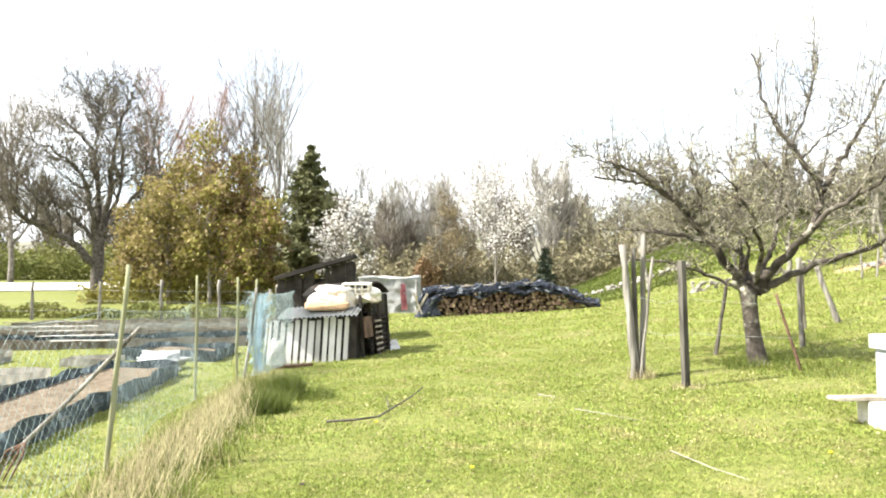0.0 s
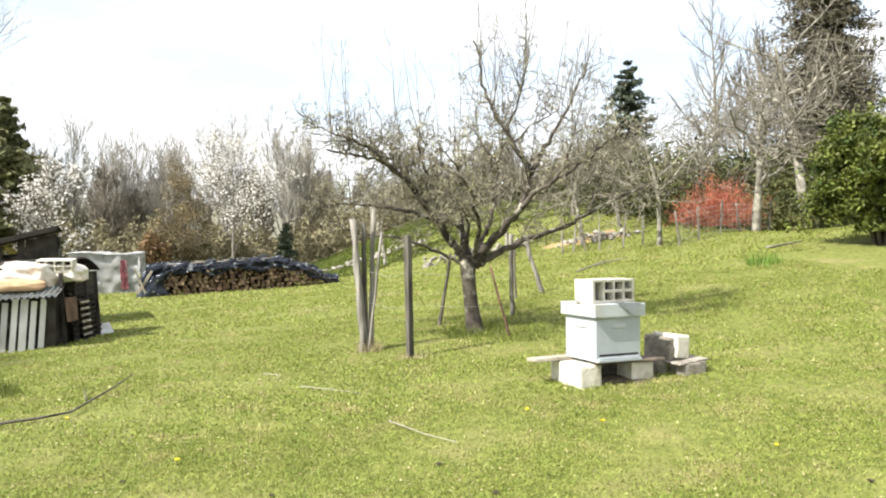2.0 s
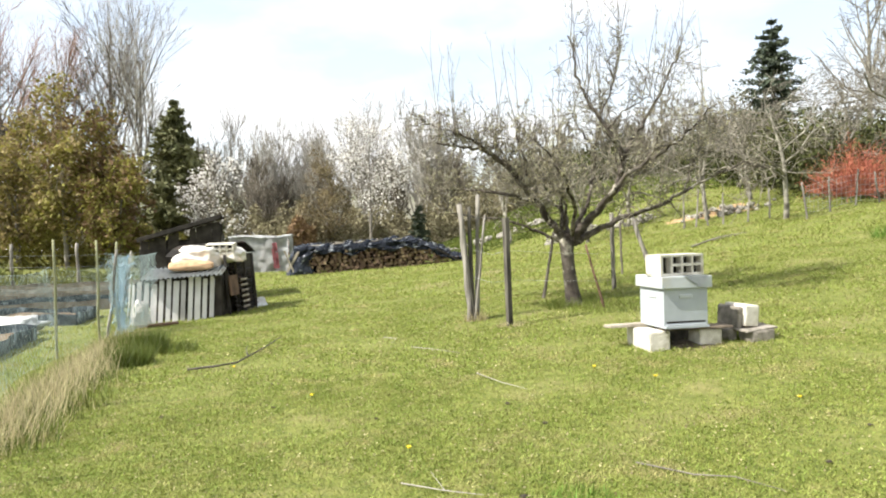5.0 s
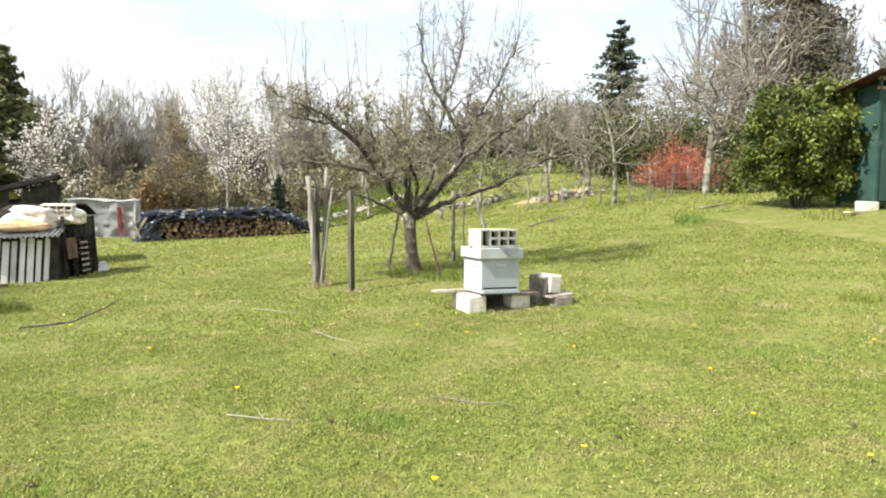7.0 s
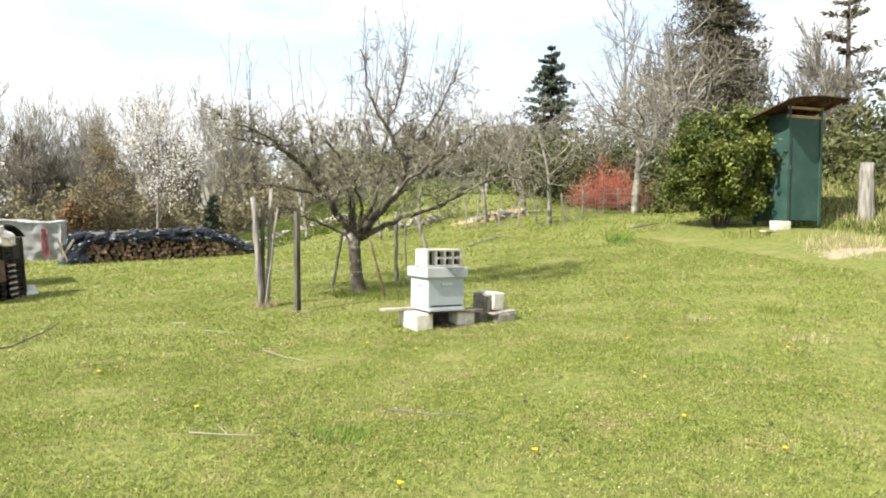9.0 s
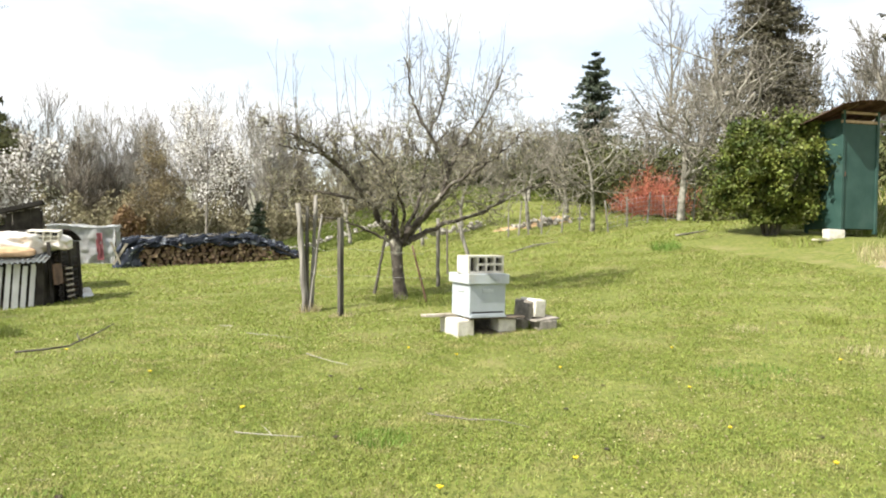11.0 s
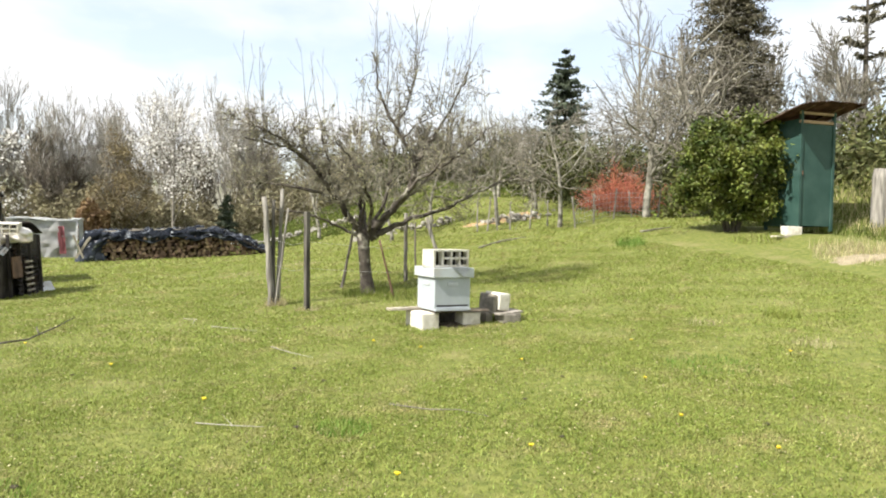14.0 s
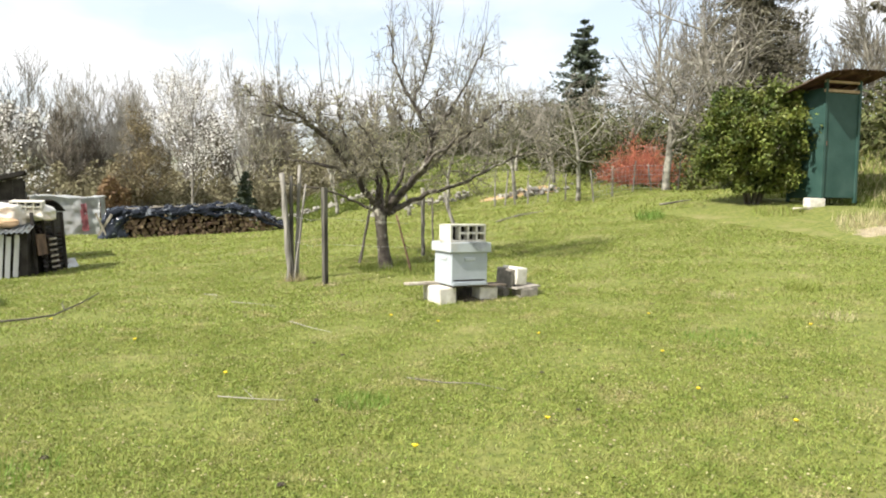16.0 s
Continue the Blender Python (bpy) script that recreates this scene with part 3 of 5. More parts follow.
    for pts, r, spurs, shoots in arms:
        limb = Tubes()
        q = smooth_line(pts, rng, 0.013)
        n = len(q)
        r *= 0.86
        rad = r * (1 - 0.84 * np.linspace(0, 1, n) ** 0.8) * (1 + 0.07 * rng.normal(size=n))
        limb.add(q, rad, 8)
        length = np.linalg.norm(np.diff(q, axis=0), axis=1).sum()
        for c in range(int(3 + 11 * length * spurs)):
            i = int(rng.uniform(0.25, 0.99) ** 0.85 * (n - 1))
            ax = unit(q[min(i + 1, n - 1)] - q[i - 1])
            s = rng.normal(size=3)
            s[2] = abs(s[2]) * 0.7
            s = unit(s - ax * (s @ ax))
            grow((limb, fine), ends, q[i], unit(ax * 0.4 + s), rng.uniform(0.16, 0.62), max(rad[i] * 0.27, 0.0062), 0, rng, spur)
        for c in range(int(1 + 5.0 * length * shoots)):
            i = int(rng.uniform(0.4, 1.0) * (n - 1))
            grow((limb, fine), ends, q[i], (rng.normal() * 0.22, rng.normal() * 0.22, 1), rng.uniform(0.5, 1.6), 0.0072, 0, rng, shoot)
        limb.ob("limb", M_barkA, ob)
    trunk.ob("trunk", M_barkA, ob)
    fine.ob("crown", M_twigA, ob, "fine bare twigs and upright shoots")
    e = np.array(ends)
    k = e[rng.uniform(size=len(e)) < 0.13]
    leaves("foliage", np.repeat(k, 2, 0) + rng.normal(size=(2 * len(k), 3)) * 0.018, 0.016, rng, M_bud, ob, "small yellow-green opening leaves")
    return ob


apple_tree()

# ---------------------------------------------------------------- trees beyond the garden


def oak_tree():
    rng = np.random.default_rng(8)
    x, y = -31.2, 46.8
    ob = empty("oak_tree", pose(x, y, gz(x, y) - 0.3, 0, 0, 30), "broad bare oak with a dark forked trunk beside the track", "tree")
    limb, fine, ends = Tubes(), Tubes(), []
    limb.add([(0, 0, -0.2), (0, 0, 0.5), (0.05, 0, 2.2), (0.1, 0, 4.3), (0.15, 0, 5.2)], [0.75, 0.5, 0.42, 0.40, 0.22], 9)
    arms = [
        ([(-0.1, 0, 2.3), (-1.2, -0.3, 3.6), (-2.6, -0.7, 4.6), (-4.4, -1, 5.5), (-6.0, -1.2, 7.0), (-7.4, -1.4, 9.0)], 0.34),
        ([(-0.1, 0, 4.0), (-1.0, 0.5, 5.2), (-1.9, 1.0, 6.1), (-3.0, 1.4, 7.1), (-4.6, 1.8, 7.6)], 0.18),
        ([(-0.1, 0, 4.3), (-0.4, -0.8, 6.2), (-0.6, -1.4, 7.9), (-1.3, -1.8, 9.4), (-2.8, -2.2, 10.5), (-4.5, -2.6, 11.1)], 0.22),
        ([(0.1, 0, 4.6), (-0.1, 0.7, 7.9), (-0.3, 1.0, 11.0), (-1.8, 1.4, 12.8), (-3.4, 1.6, 14.3)], 0.22),
        ([(0.2, 0, 4.6), (0.7, -0.3, 7.0), (0.9, -0.5, 9.6), (1.2, -0.6, 12.6), (1.9, -0.7, 14.4), (2.2, -0.7, 15.6)], 0.24),
        ([(0.2, 0, 4.6), (1.2, 0.8, 7.2), (1.6, 1.2, 10.0), (1.4, 1.5, 12.6), (0.6, 1.7, 14.8)], 0.18),
        ([(0.2, 0, 4.4), (1.6, -0.9, 6.4), (3.0, -1.4, 8.2), (3.6, -1.8, 10.5), (3.9, -2, 12.6)], 0.18),
        ([(0.2, 0, 4.2), (2.0, 1.2, 5.6), (3.6, 1.9, 7.0), (5.2, 2.4, 9.0)], 0.15),
        ([(-2.6, -0.7, 4.6), (-3.4, -0.2, 6.4), (-4.8, 0.2, 8.2), (-5.6, 0.3, 10.2)], 0.15),
        ([(-0.3, 1.0, 11.0), (0.0, 1.2, 13.0), (-0.4, 1.4, 15.4)], 0.10),
    ]
    side = opts(depth=2, kids=(7, 6), start=(0.15, 0.15), angle=(25, 62), ratio=(0.4, 0.62), shrink=0.55, bend=0.17, up=0.07, tip=0.35, min=0.014, thick=1)
    for pts, r in arms:
        q = smooth_line(pts, rng, 0.07)
        n = len(q)
        rad = r * (1 - 0.85 * np.linspace(0, 1, n))
        limb.add(q, rad, 7)
        for c in range(26):
            i = int(rng.uniform(0.25, 0.99) * (n - 1))
            ax = unit(q[min(i + 1, n - 1)] - q[i - 1])
            s = rng.normal(size=3)
            s = unit(s - ax * (s @ ax))
            grow((limb, fine), ends, q[i], unit(ax * 0.8 + s + np.array([0, 0, 0.3])), rng.uniform(1.5, 3.9), max(rad[i] * 0.4, 0.03), 0, rng, side)
    limb.ob("trunk", M_barkD, ob)
    fine.ob("crown", M_twigB, ob)


oak_tree()
for k, (x, y, h, tw) in enumerate(((-32.2, 58.4, 15.5, M_twigR), (-28.5, 61.5, 14.5, M_twigR), (-25.4, 63.1, 17.0, M_twigB), (-44.8, 55.0, 13.0, M_twigB), (-22.5, 60.0, 16.5, M_twigP))):
    bare_tree("bare_tree", x, y, h, 0.26, 40 + k, "bare slender tree with fine twigs behind the garden", M_barkG, tw, group="trees behind the garden", kids=(20, 9, 6), start=(0.2, 0.15, 0.1), angle=(14, 40), min=0.013, up=0.12)

SPRING = "leafing trees by the garden"
leafy_tree("spring_tree", -18.6, 31.6, 5.4, 3.4, 50, "leafy tree in tan and pale ochre spring leaf", M_ochre, 0.12, 5200, group=SPRING, second=M_olive, clumps=42)
leafy_tree("spring_tree", -16.6, 30.2, 6.3, 3.8, 51, "leafy tree in ochre spring leaf", M_ochre, 0.12, 6000, group=SPRING, second=M_olive, clumps=42)
leafy_tree("spring_tree", -14.2, 29.6, 7.3, 4.0, 52, "leafy tree in yellowish olive leaf", M_olive, 0.12, 7200, group=SPRING, second=M_ochre, clumps=46)
leafy_tree("spring_tree", -12.6, 30.2, 6.4, 3.4, 53, "leafy tree in brown and olive leaf", M_brownleaf, 0.12, 6400, group=SPRING, second=M_olive, clumps=40)
leafy_tree("spring_tree", -11.6, 28.6, 4.4, 3.0, 55, "low leafy tree in olive leaf", M_olive, 0.12, 6000, group=SPRING, second=M_brownleaf, clumps=36)
leafy_tree("spring_tree", -17.5, 35.0, 7.4, 4.6, 54, "leafy tree in rosy tan leaf", M_brownleaf, 0.13, 5000, group=SPRING, second=M_ochre, clumps=40)
conifer("cypress_tree", -11.1, 35.2, 8.7, 5.4, 60, "dark green narrow conifer with ragged sides", M_cypress, tiers=28, per=14, size=0.15, n_leaf=60, droop=0.1, ragged=0.4)


def cherry(x, y, h, w, seed, n, label):
    ob, ends, rng = bare_tree("cherry_tree", x, y, h, 0.13, seed, label, M_barkG, M_twigB, group="flowering cherries", kids=(10, 6, 5), start=(0.15, 0.15, 0.1), angle=(25, 60), min=0.012, up=0.08)
    e = ends[rng.integers(0, len(ends), n)]
    e = e[(e[:, 2] > h * 0.16)]
    leaves("blossom", e + rng.normal(size=e.shape) * w, 0.11, rng, M_blossom, ob, "clusters of white blossom", aspect=1.2)


cherry(-8.0, 31.0, 4.2, 0.10, 70, 1000, "young cherry in thin white blossom")
cherry(-1.2, 45.5, 7.6, 0.20, 71, 3800, "cherry tree full of white blossom")
cherry(-9.0, 33.0, 3.6, 0.10, 72, 500, "young cherry in thin white blossom")


def wood_belt(name, spots, seed, label, material, min_r=0.02, kids=(15, 7, 5), up=0.12):
    """Far bare trees that nobody could count, as one piece."""
    rng = np.random.default_rng(seed)
    t, ends = Tubes(), []
    for x, y, h in spots:
        ob0 = np.array([x, y, gz(x, y) - 0.2])
        grow((t, t), ends, ob0, (rng.normal() * 0.05, 0, 1), h, h * 0.012 + 0.03, 0, rng, opts(kids=kids, start=(0.18, 0.15, 0.1), angle=(14, 42), min=min_r, up=up))
    return tagged(t.ob(name, material), label, "woods", kind="stuff"), np.array(ends)


rngw = np.random.default_rng(5)
spots = [(rngw.uniform(-26, 12), rngw.uniform(56, 84), rngw.uniform(4.2, 7.8)) for _ in range(34)]
wood_belt("far_woods", spots, 80, "belt of bare grey-brown trees beyond the woodpile", M_twigB, 0.024)
spots = [(rngw.uniform(-22, 8), rngw.uniform(54, 70), rngw.uniform(6.0, 9.8)) for _ in range(24)]
wood_belt("far_woods", spots, 81, "pale slender bare trees beyond the woodpile", M_twigP, 0.016, (22, 5, 4), 0.2)
spots = [(rngw.uniform(-62, -34), rngw.uniform(62, 84), rngw.uniform(6, 9.5)) for _ in range(16)]
wood_belt("far_woods", spots, 82, "bare trees behind the gravel track", M_twigB, 0.03)
spots = [(rngw.uniform(10, 26), rngw.uniform(38, 58), rngw.uniform(2.4, 4.4)) for _ in range(18)]
wood_belt("far_woods", spots, 83, "bare grey trees on the hill crest", M_twigO, 0.02)
spots = [(rngw.uniform(28, 48), rngw.uniform(20, 34), rngw.uniform(5, 8.5)) for _ in range(14)]
wood_belt("far_woods", spots, 84, "bare grey trees above the orchard", M_twigO, 0.018)


def thicket(name, n, xr, yr, hmax, size, seed, material, label, gaps=0.5):
    """Undergrowth of many small leaves and sprays."""
    rng = np.random.default_rng(seed)
    x, y = rng.uniform(*xr, n), rng.uniform(*yr, n)
    top = hmax * (0.55 + gaps * 0.45 * np.sin(x * 1.3 + seed) * np.sin(x * 0.41 + 1) + 0.15 * np.sin(x * 3.1 + y))
    z = height(x, y) + top * rng.uniform(0, 1, n) ** 0.8
    return tagged(leaves(name, np.stack([x, y, z], 1), size, rng, material, aspect=2.0), label, "thicket", kind="stuff")


thicket("undergrowth", 90000, (-34, 16), (52, 66), 5.2, 0.15, 90, M_scrub, "brown leafless undergrowth below the far trees")
thicket("undergrowth", 24000, (-18, 12), (48, 54), 3.2, 0.15, 91, M_scrub, "brown undergrowth behind the woodpile")
thicket("undergrowth", 9000, (-21, -10), (29.5, 33.5), 2.6, 0.11, 98, M_olive, "olive undergrowth at the foot of the leafing trees")
thicket("undergrowth", 6000, (-20, -7.5), (20.6, 21.8), 0.7, 0.07, 99, M_scrubg, "straggling weeds along the far garden fence")
thicket("undergrowth", 24000, (-66, -30), (60, 70), 5.0, 0.2, 92, M_scrubg, "green undergrowth behind the gravel track")
thicket("undergrowth", 1500, (-8.6, -6.6), (41, 42.5), 2.4, 0.16, 93, M_gorse, "yellow-leaved shrub behind the tent")
thicket("undergrowth", 1500, (-7.2, -5.2), (46.5, 48), 3.4, 0.15, 94, M_brownleaf, "russet-leaved shrub behind the woodpile")
leafy_tree("hazel_tree", -4.6, 48.5, 6.6, 4.4, 57, "rounded tree in brown bud behind the woodpile", M_hazel, 0.085, 9000, clumps=60)
conifer("evergreen_shrub", 2.2, 46.0, 3.3, 2.0, 64, "small dark evergreen at the field edge", M_needle, tiers=14, per=10, size=0.12, n_leaf=40)
thicket("undergrowth", 26000, (12, 34), (40, 52), 4.0, 0.17, 95, M_darkshrub, "olive undergrowth on the hill crest")
thicket("undergrowth", 60000, (14, 34), (19, 30), 3.8, 0.10, 96, M_darkshrub, "green and brown undergrowth behind the orchard")
thicket("undergrowth", 26000, (15.0, 26), (8.2, 18), 2.4, 0.09, 97, M_darkshrub, "dark green shrubs behind the privy")

# ---------------------------------------------------------------- trees of the orchard
conifer("fir_tree", 29.0, 47.0, 12.2, 9.6, 61, "dark blue-green fir rising above the orchard", M_needle, tiers=24, per=10, size=0.16, n_leaf=62, droop=-0.22, ragged=0.5)
conifer("spruce_tree", 24.0, 22.9, 16.0, 7.4, 62, "broad brown-green spruce with hanging boughs", M_needleB, tiers=46, per=11, size=0.075, n_leaf=150, droop=-0.5, ragged=0.45)
conifer("pine_tree", 39.2, 28.0, 15.0, 8.0, 63, "thin-crowned pine against the sky", M_needleB, tiers=12, per=5, size=0.16, n_leaf=40, droop=0.05, ragged=0.5)
LICHEN = dict(kids=(9, 7, 6), start=(0.32, 0.15, 0.1), angle=(30, 75), ratio=(0.5, 0.75), shrink=0.6, bend=0.30, up=0.02, min=0.007)
for k, (x, y, h, r) in enumerate(((12.9, 14.3, 3.7, 0.13), (10.1, 14.5, 3.0, 0.075), (9.8, 18.0, 3.0, 0.08), (8.2, 20.5, 3.0, 0.08), (17.2, 17.0, 6.4, 0.2), (15.5, 21.0, 3.4, 0.11), (12.5, 20.5, 2.8, 0.08), (13.0, 25.0, 3.0, 0.09), (6.4, 19.0, 2.6, 0.07), (20.5, 23.0, 5.0, 0.12), (5.2, 26.0, 3.4, 0.09))):
    bare_tree("orchard_tree", x, y, h, r, 110 + k, "gnarled leafless fruit tree crusted with pale lichen", M_barkL, M_twigO, group="lichen-covered orchard trees", **LICHEN)
bare_tree("bare_tree", 24.9, 31.2, 10.5, 0.15, 130, "tall slender bare tree with pale twigs", M_barkL, M_twigO, kids=(18, 7, 5), start=(0.25, 0.15, 0.1), angle=(18, 45), ratio=(0.25, 0.4), min=0.008, up=0.12)


def laurel_bush():
    rng = np.random.default_rng(140)
    x, y = 11.45, 9.35
    ob = empty("laurel_bush", pose(x, y, gz(x, y) - 0.05), "dense glossy green evergreen bush beside the privy", "bush")
    st = Tubes()
    for k in range(9):
        a = k * 0.7
        st.add([(0.1 * math.cos(a), 0.1 * math.sin(a), -0.05), (0.35 * math.cos(a), 0.35 * math.sin(a), 0.9), (0.7 * math.cos(a), 0.7 * math.sin(a), 1.9)], [0.04, 0.03, 0.012], 5)
    st.ob("stem", M_barkD, ob)
    p = blob_points(42000, (0, 0, 1.42), (1.14, 1.14, 1.27), rng, 120, 0.105, 0.62)
    tips = rng.normal(size=(70, 3)) * (0.75, 0.75, 0.2) + (0, 0, 2.1)
    tips[:, 2] -= 0.7 * (tips[:, 0] ** 2 + tips[:, 1] ** 2)
    up = rng.uniform(0, 1, (70, 24, 1))
    p = np.concatenate([p, (tips[:, None, :] + up * (rng.normal(size=(70, 1, 3)) * 0.12 + (0, 0, 0.42)) + rng.normal(size=(70, 24, 3)) * 0.03).reshape(-1, 3)])
    p = p[p[:, 2] > 0.28]
    leaves("crown", p, 0.048, rng, M_laurel, ob, aspect=1.9)


laurel_bush()


def red_bush():
    rng = np.random.default_rng(141)
    x, y = 13.95, 17.5
    ob = empty("red_shrub", pose(x, y, gz(x, y) - 0.05), "shrub of fine red shoots in the orchard", "shrub")
    t, ends = Tubes(), []
    for k in range(60):
        d = rng.normal(size=3)
        d[0] *= 1.35
        d[2] = abs(d[2]) * 0.7 + 0.42
        grow((t, t), ends, np.array([rng.normal() * 0.2, rng.normal() * 0.2, 0.25]), d, rng.uniform(0.85, 1.55), 0.008, 0, rng, opts(depth=1, kids=(7,), start=(0.2,), ratio=(0.3, 0.5), min=0.007, bend=0.1, up=0.0, thick=0))
    t.ob("stem", M_red, ob)
    e = np.array(ends)
    e = e[rng.integers(0, len(e), 15000)]
    e = e[e[:, 2] > 0.55]
    leaves("crown", e + rng.normal(size=e.shape) * 0.14, 0.022, rng, M_red, ob)


red_bush()


# ---------------------------------------------------------------- the beehive on its blocks
HIVE_YAW = 7.0


def hollow_block(name, m, material, label, cols=4, group=""):
    """A hollow concrete block, its cells open on the long side."""
    L, D, H = 0.50, 0.20, 0.19
    t = 0.022
    ob = empty(name, m, label, "concrete block", group)
    for z in (0, H - t):
        part("skin", box(L, D, t, pose(0, 0, z), 0.003), material, ob)
    part("shelf", box(L * 0.74, D - 0.002, t, pose(L * 0.13, 0, H / 2 - t / 2), 0.003), material, ob)
    for k in range(cols + 1):
        w = 0.03 if k in (0, cols) else 0.024
        part("web", box(w, D - 0.004, H - 0.004, pose(-L / 2 + w / 2 + (L - w) * k / cols, 0, 0.002), 0.003), material, ob)
    # solid dark filling close behind the face, in place of shaded depth
    part("core", box(L - 0.02, 0.10, H - 0.02, pose(0, 0.02, 0.01), 0.0), M_gapshade, ob, "near-black filling for the shade in the cells")
    return ob


def beehive():
    x, y = 2.90, 4.52
    z = 0.355
    ob = empty("beehive", pose(x, y, z, 0, 0, HIVE_YAW), "pale grey painted wooden beehive standing on planks and blocks", "beehive")
    W, D, H = 0.43, 0.43, 0.345
    part("floor_board", box(W - 0.006, D + 0.03, 0.02, pose(0, -0.015, 0), 0.003), M_hive, ob)
    # the slot's shade is a near-black strip set into the front
    part("entrance", box(W - 0.05, 0.02, 0.016, pose(0, -D / 2 + 0.007, 0.045), 0.001), M_gapshade, ob, "near-black strip for the shade in the entrance slot")
    bm = box(W, D, H, pose(0, 0, 0.02), 0.006)
    body = part("body", bm, M_hive, ob)
    lip = box(W - 0.04, 0.03, 0.012, pose(0, -D / 2 - 0.008, 0.022), 0.003)
    part("landing_lip", lip, M_hive, ob)
    part("handhold", box(0.13, 0.014, 0.035, pose(0, -D / 2 - 0.002, 0.265), 0.005), M_hiveroof, body, "shallow carved handhold")
    part("handhold", box(0.014, 0.13, 0.035, pose(-W / 2 - 0.002, -0.02, 0.265), 0.005), M_hiveroof, body, "shallow carved handhold")
    roof = bmesh.new()
    box(W + 0.06, D + 0.06, 0.105, pose(0, 0, 0.355), 0.006, roof)
    lid = part("roof", roof, M_hiveroof, ob, "flat roof clad in pale sheet metal")
    # a loose corner of sheet hanging over the front
    v = [(-0.02, -0.17, 0.465), (0.2, -0.15, 0.467), (0.10, -0.254, 0.464), (0.12, -0.268, 0.362), (-0.03, -0.252, 0.465), (0.20, -0.252, 0.465)]
    part("roof_flap", flap(v), M_zinc, lid, "bent loose corner of roofing sheet")
    return ob


def flap(v):
    bm = bmesh.new()
    vs = [bm.verts.new(p) for p in v]
    for f in ((0, 4, 2), (0, 2, 1), (1, 2, 5), (4, 3, 2), (2, 3, 5)):
        bm.faces.new([vs[i] for i in f])
    bmesh.ops.solidify(bm, geom=list(bm.faces), thickness=0.003)
    return bm


def rough_block(name, x, y, z, sx, sy, sz, yaw, material, label, category="concrete block", group="", tilt=(0, 0)):
    bm = box(sx, sy, sz, None, min(0.02, sz * 0.3), wob=0.007)
    ob = tagged(part(name, bm, material), label, category, group)
    ob.matrix_world = pose(x, y, z, tilt[0], tilt[1], yaw)
    return ob


beehive()
hollow_block("hollow_block", pose(2.905, 4.48, 0.818, 0, 0, 19), M_blockpale, "grey hollow concrete block weighing down the hive roof")
g0 = gz(2.9, 4.5)
UNDER = "blocks under the hive"
rough_block("concrete_block", 2.67, 4.55, gz(2.67, 4.55) - 0.03, 0.21, 0.46, 0.335 - gz(2.67, 4.55) + 0.02, 6, M_blockpale, "pale weathered concrete block carrying the hive", group=UNDER)
rough_block("concrete_block", 3.17, 4.47, gz(3.17, 4.47) - 0.03, 0.22, 0.2, 0.335 - gz(3.17, 4.47) + 0.02, 8, M_blockpale, "pale weathered concrete block carrying the hive", group=UNDER)
# added block, near black so the gap under the hive reads as shade
rough_block("concrete_block", 2.96, 4.72, gz(2.96, 4.72) - 0.03, 0.42, 0.16, 0.32 - gz(2.96, 4.72) + 0.02, 10, M_shadeblock, "near-black block added for the shade under the back of the hive", group=UNDER)
rough_block("plank", 3.05, 4.40, 0.33, 0.66, 0.15, 0.026, 5, M_plankdark, "dark weathered plank lying across two blocks under the hive", "plank", group="planks under the hive")
rough_block("plank", 2.74, 4.72, 0.33, 0.86, 0.13, 0.026, 10, M_plank, "grey weathered plank jutting out under the hive", "plank", group="planks under the hive")
rough_block("stone_slab", 3.64, 4.42, gz(3.64, 4.42) - 0.03, 0.24, 0.2, 0.13, 8, M_blockdark, "dark weathered slab lying in the grass", "slab")
rough_block("roof_tile", 3.62, 4.44, gz(3.64, 4.42) + 0.098, 0.34, 0.24, 0.02, 12, M_blockdark, "thin grey slate laid on a slab", "slate", tilt=(3, -4))
rough_block("concrete_block", 3.56, 4.55, gz(3.56, 4.55) + 0.118, 0.15, 0.3, 0.2, 9, M_blockpale, "pale concrete block standing aslant on a slab", tilt=(0, 5))
# added slab, dark to stand for the hive's shadow on this side
rough_block("concrete_block", 3.455, 4.57, gz(3.46, 4.57) + 0.105, 0.05, 0.32, 0.205, 9, M_blockdark, "thin dark slab for the hive's shadow on the pale block", tilt=(0, 5))
rough_block("concrete_block", 3.42, 4.6, gz(3.42, 4.6) - 0.02, 0.1, 0.26, 0.12, 9, M_blockdark, "dark broken block in the grass")


# ---------------------------------------------------------------- stakes round the apple tree
def stake(name, x, y, h, r, dx, dy, material, label, sides=7, category="post", group="stakes round the apple tree", square=False, seed=0):
    rng = np.random.default_rng(seed + int(abs(x * 100) + abs(y * 37)))
    t = Tubes()
    k = 7
    s = np.linspace(-0.06, 1, k)
    pts = np.stack([s * dx, s * dy, s * h], 1) + rng.normal(size=(k, 3)) * min(r, 0.05) * 0.18
    t.add(pts, r * (1.0 - 0.18 * np.linspace(0, 1, k)) * (1 + min(0.08, 0.004 / r) * rng.normal(size=k)), sides)
    v, f = np.concatenate(t.v), np.concatenate(t.f)
    n = len(v)
    faces = [tuple(q) for q in f.tolist()] + [tuple(range(n - sides, n))]
    ob = raw(name, v, faces, material, smooth=not square)
    ob.matrix_world = pose(x, y, gz(x, y))
    return tagged(ob, label, category, group)


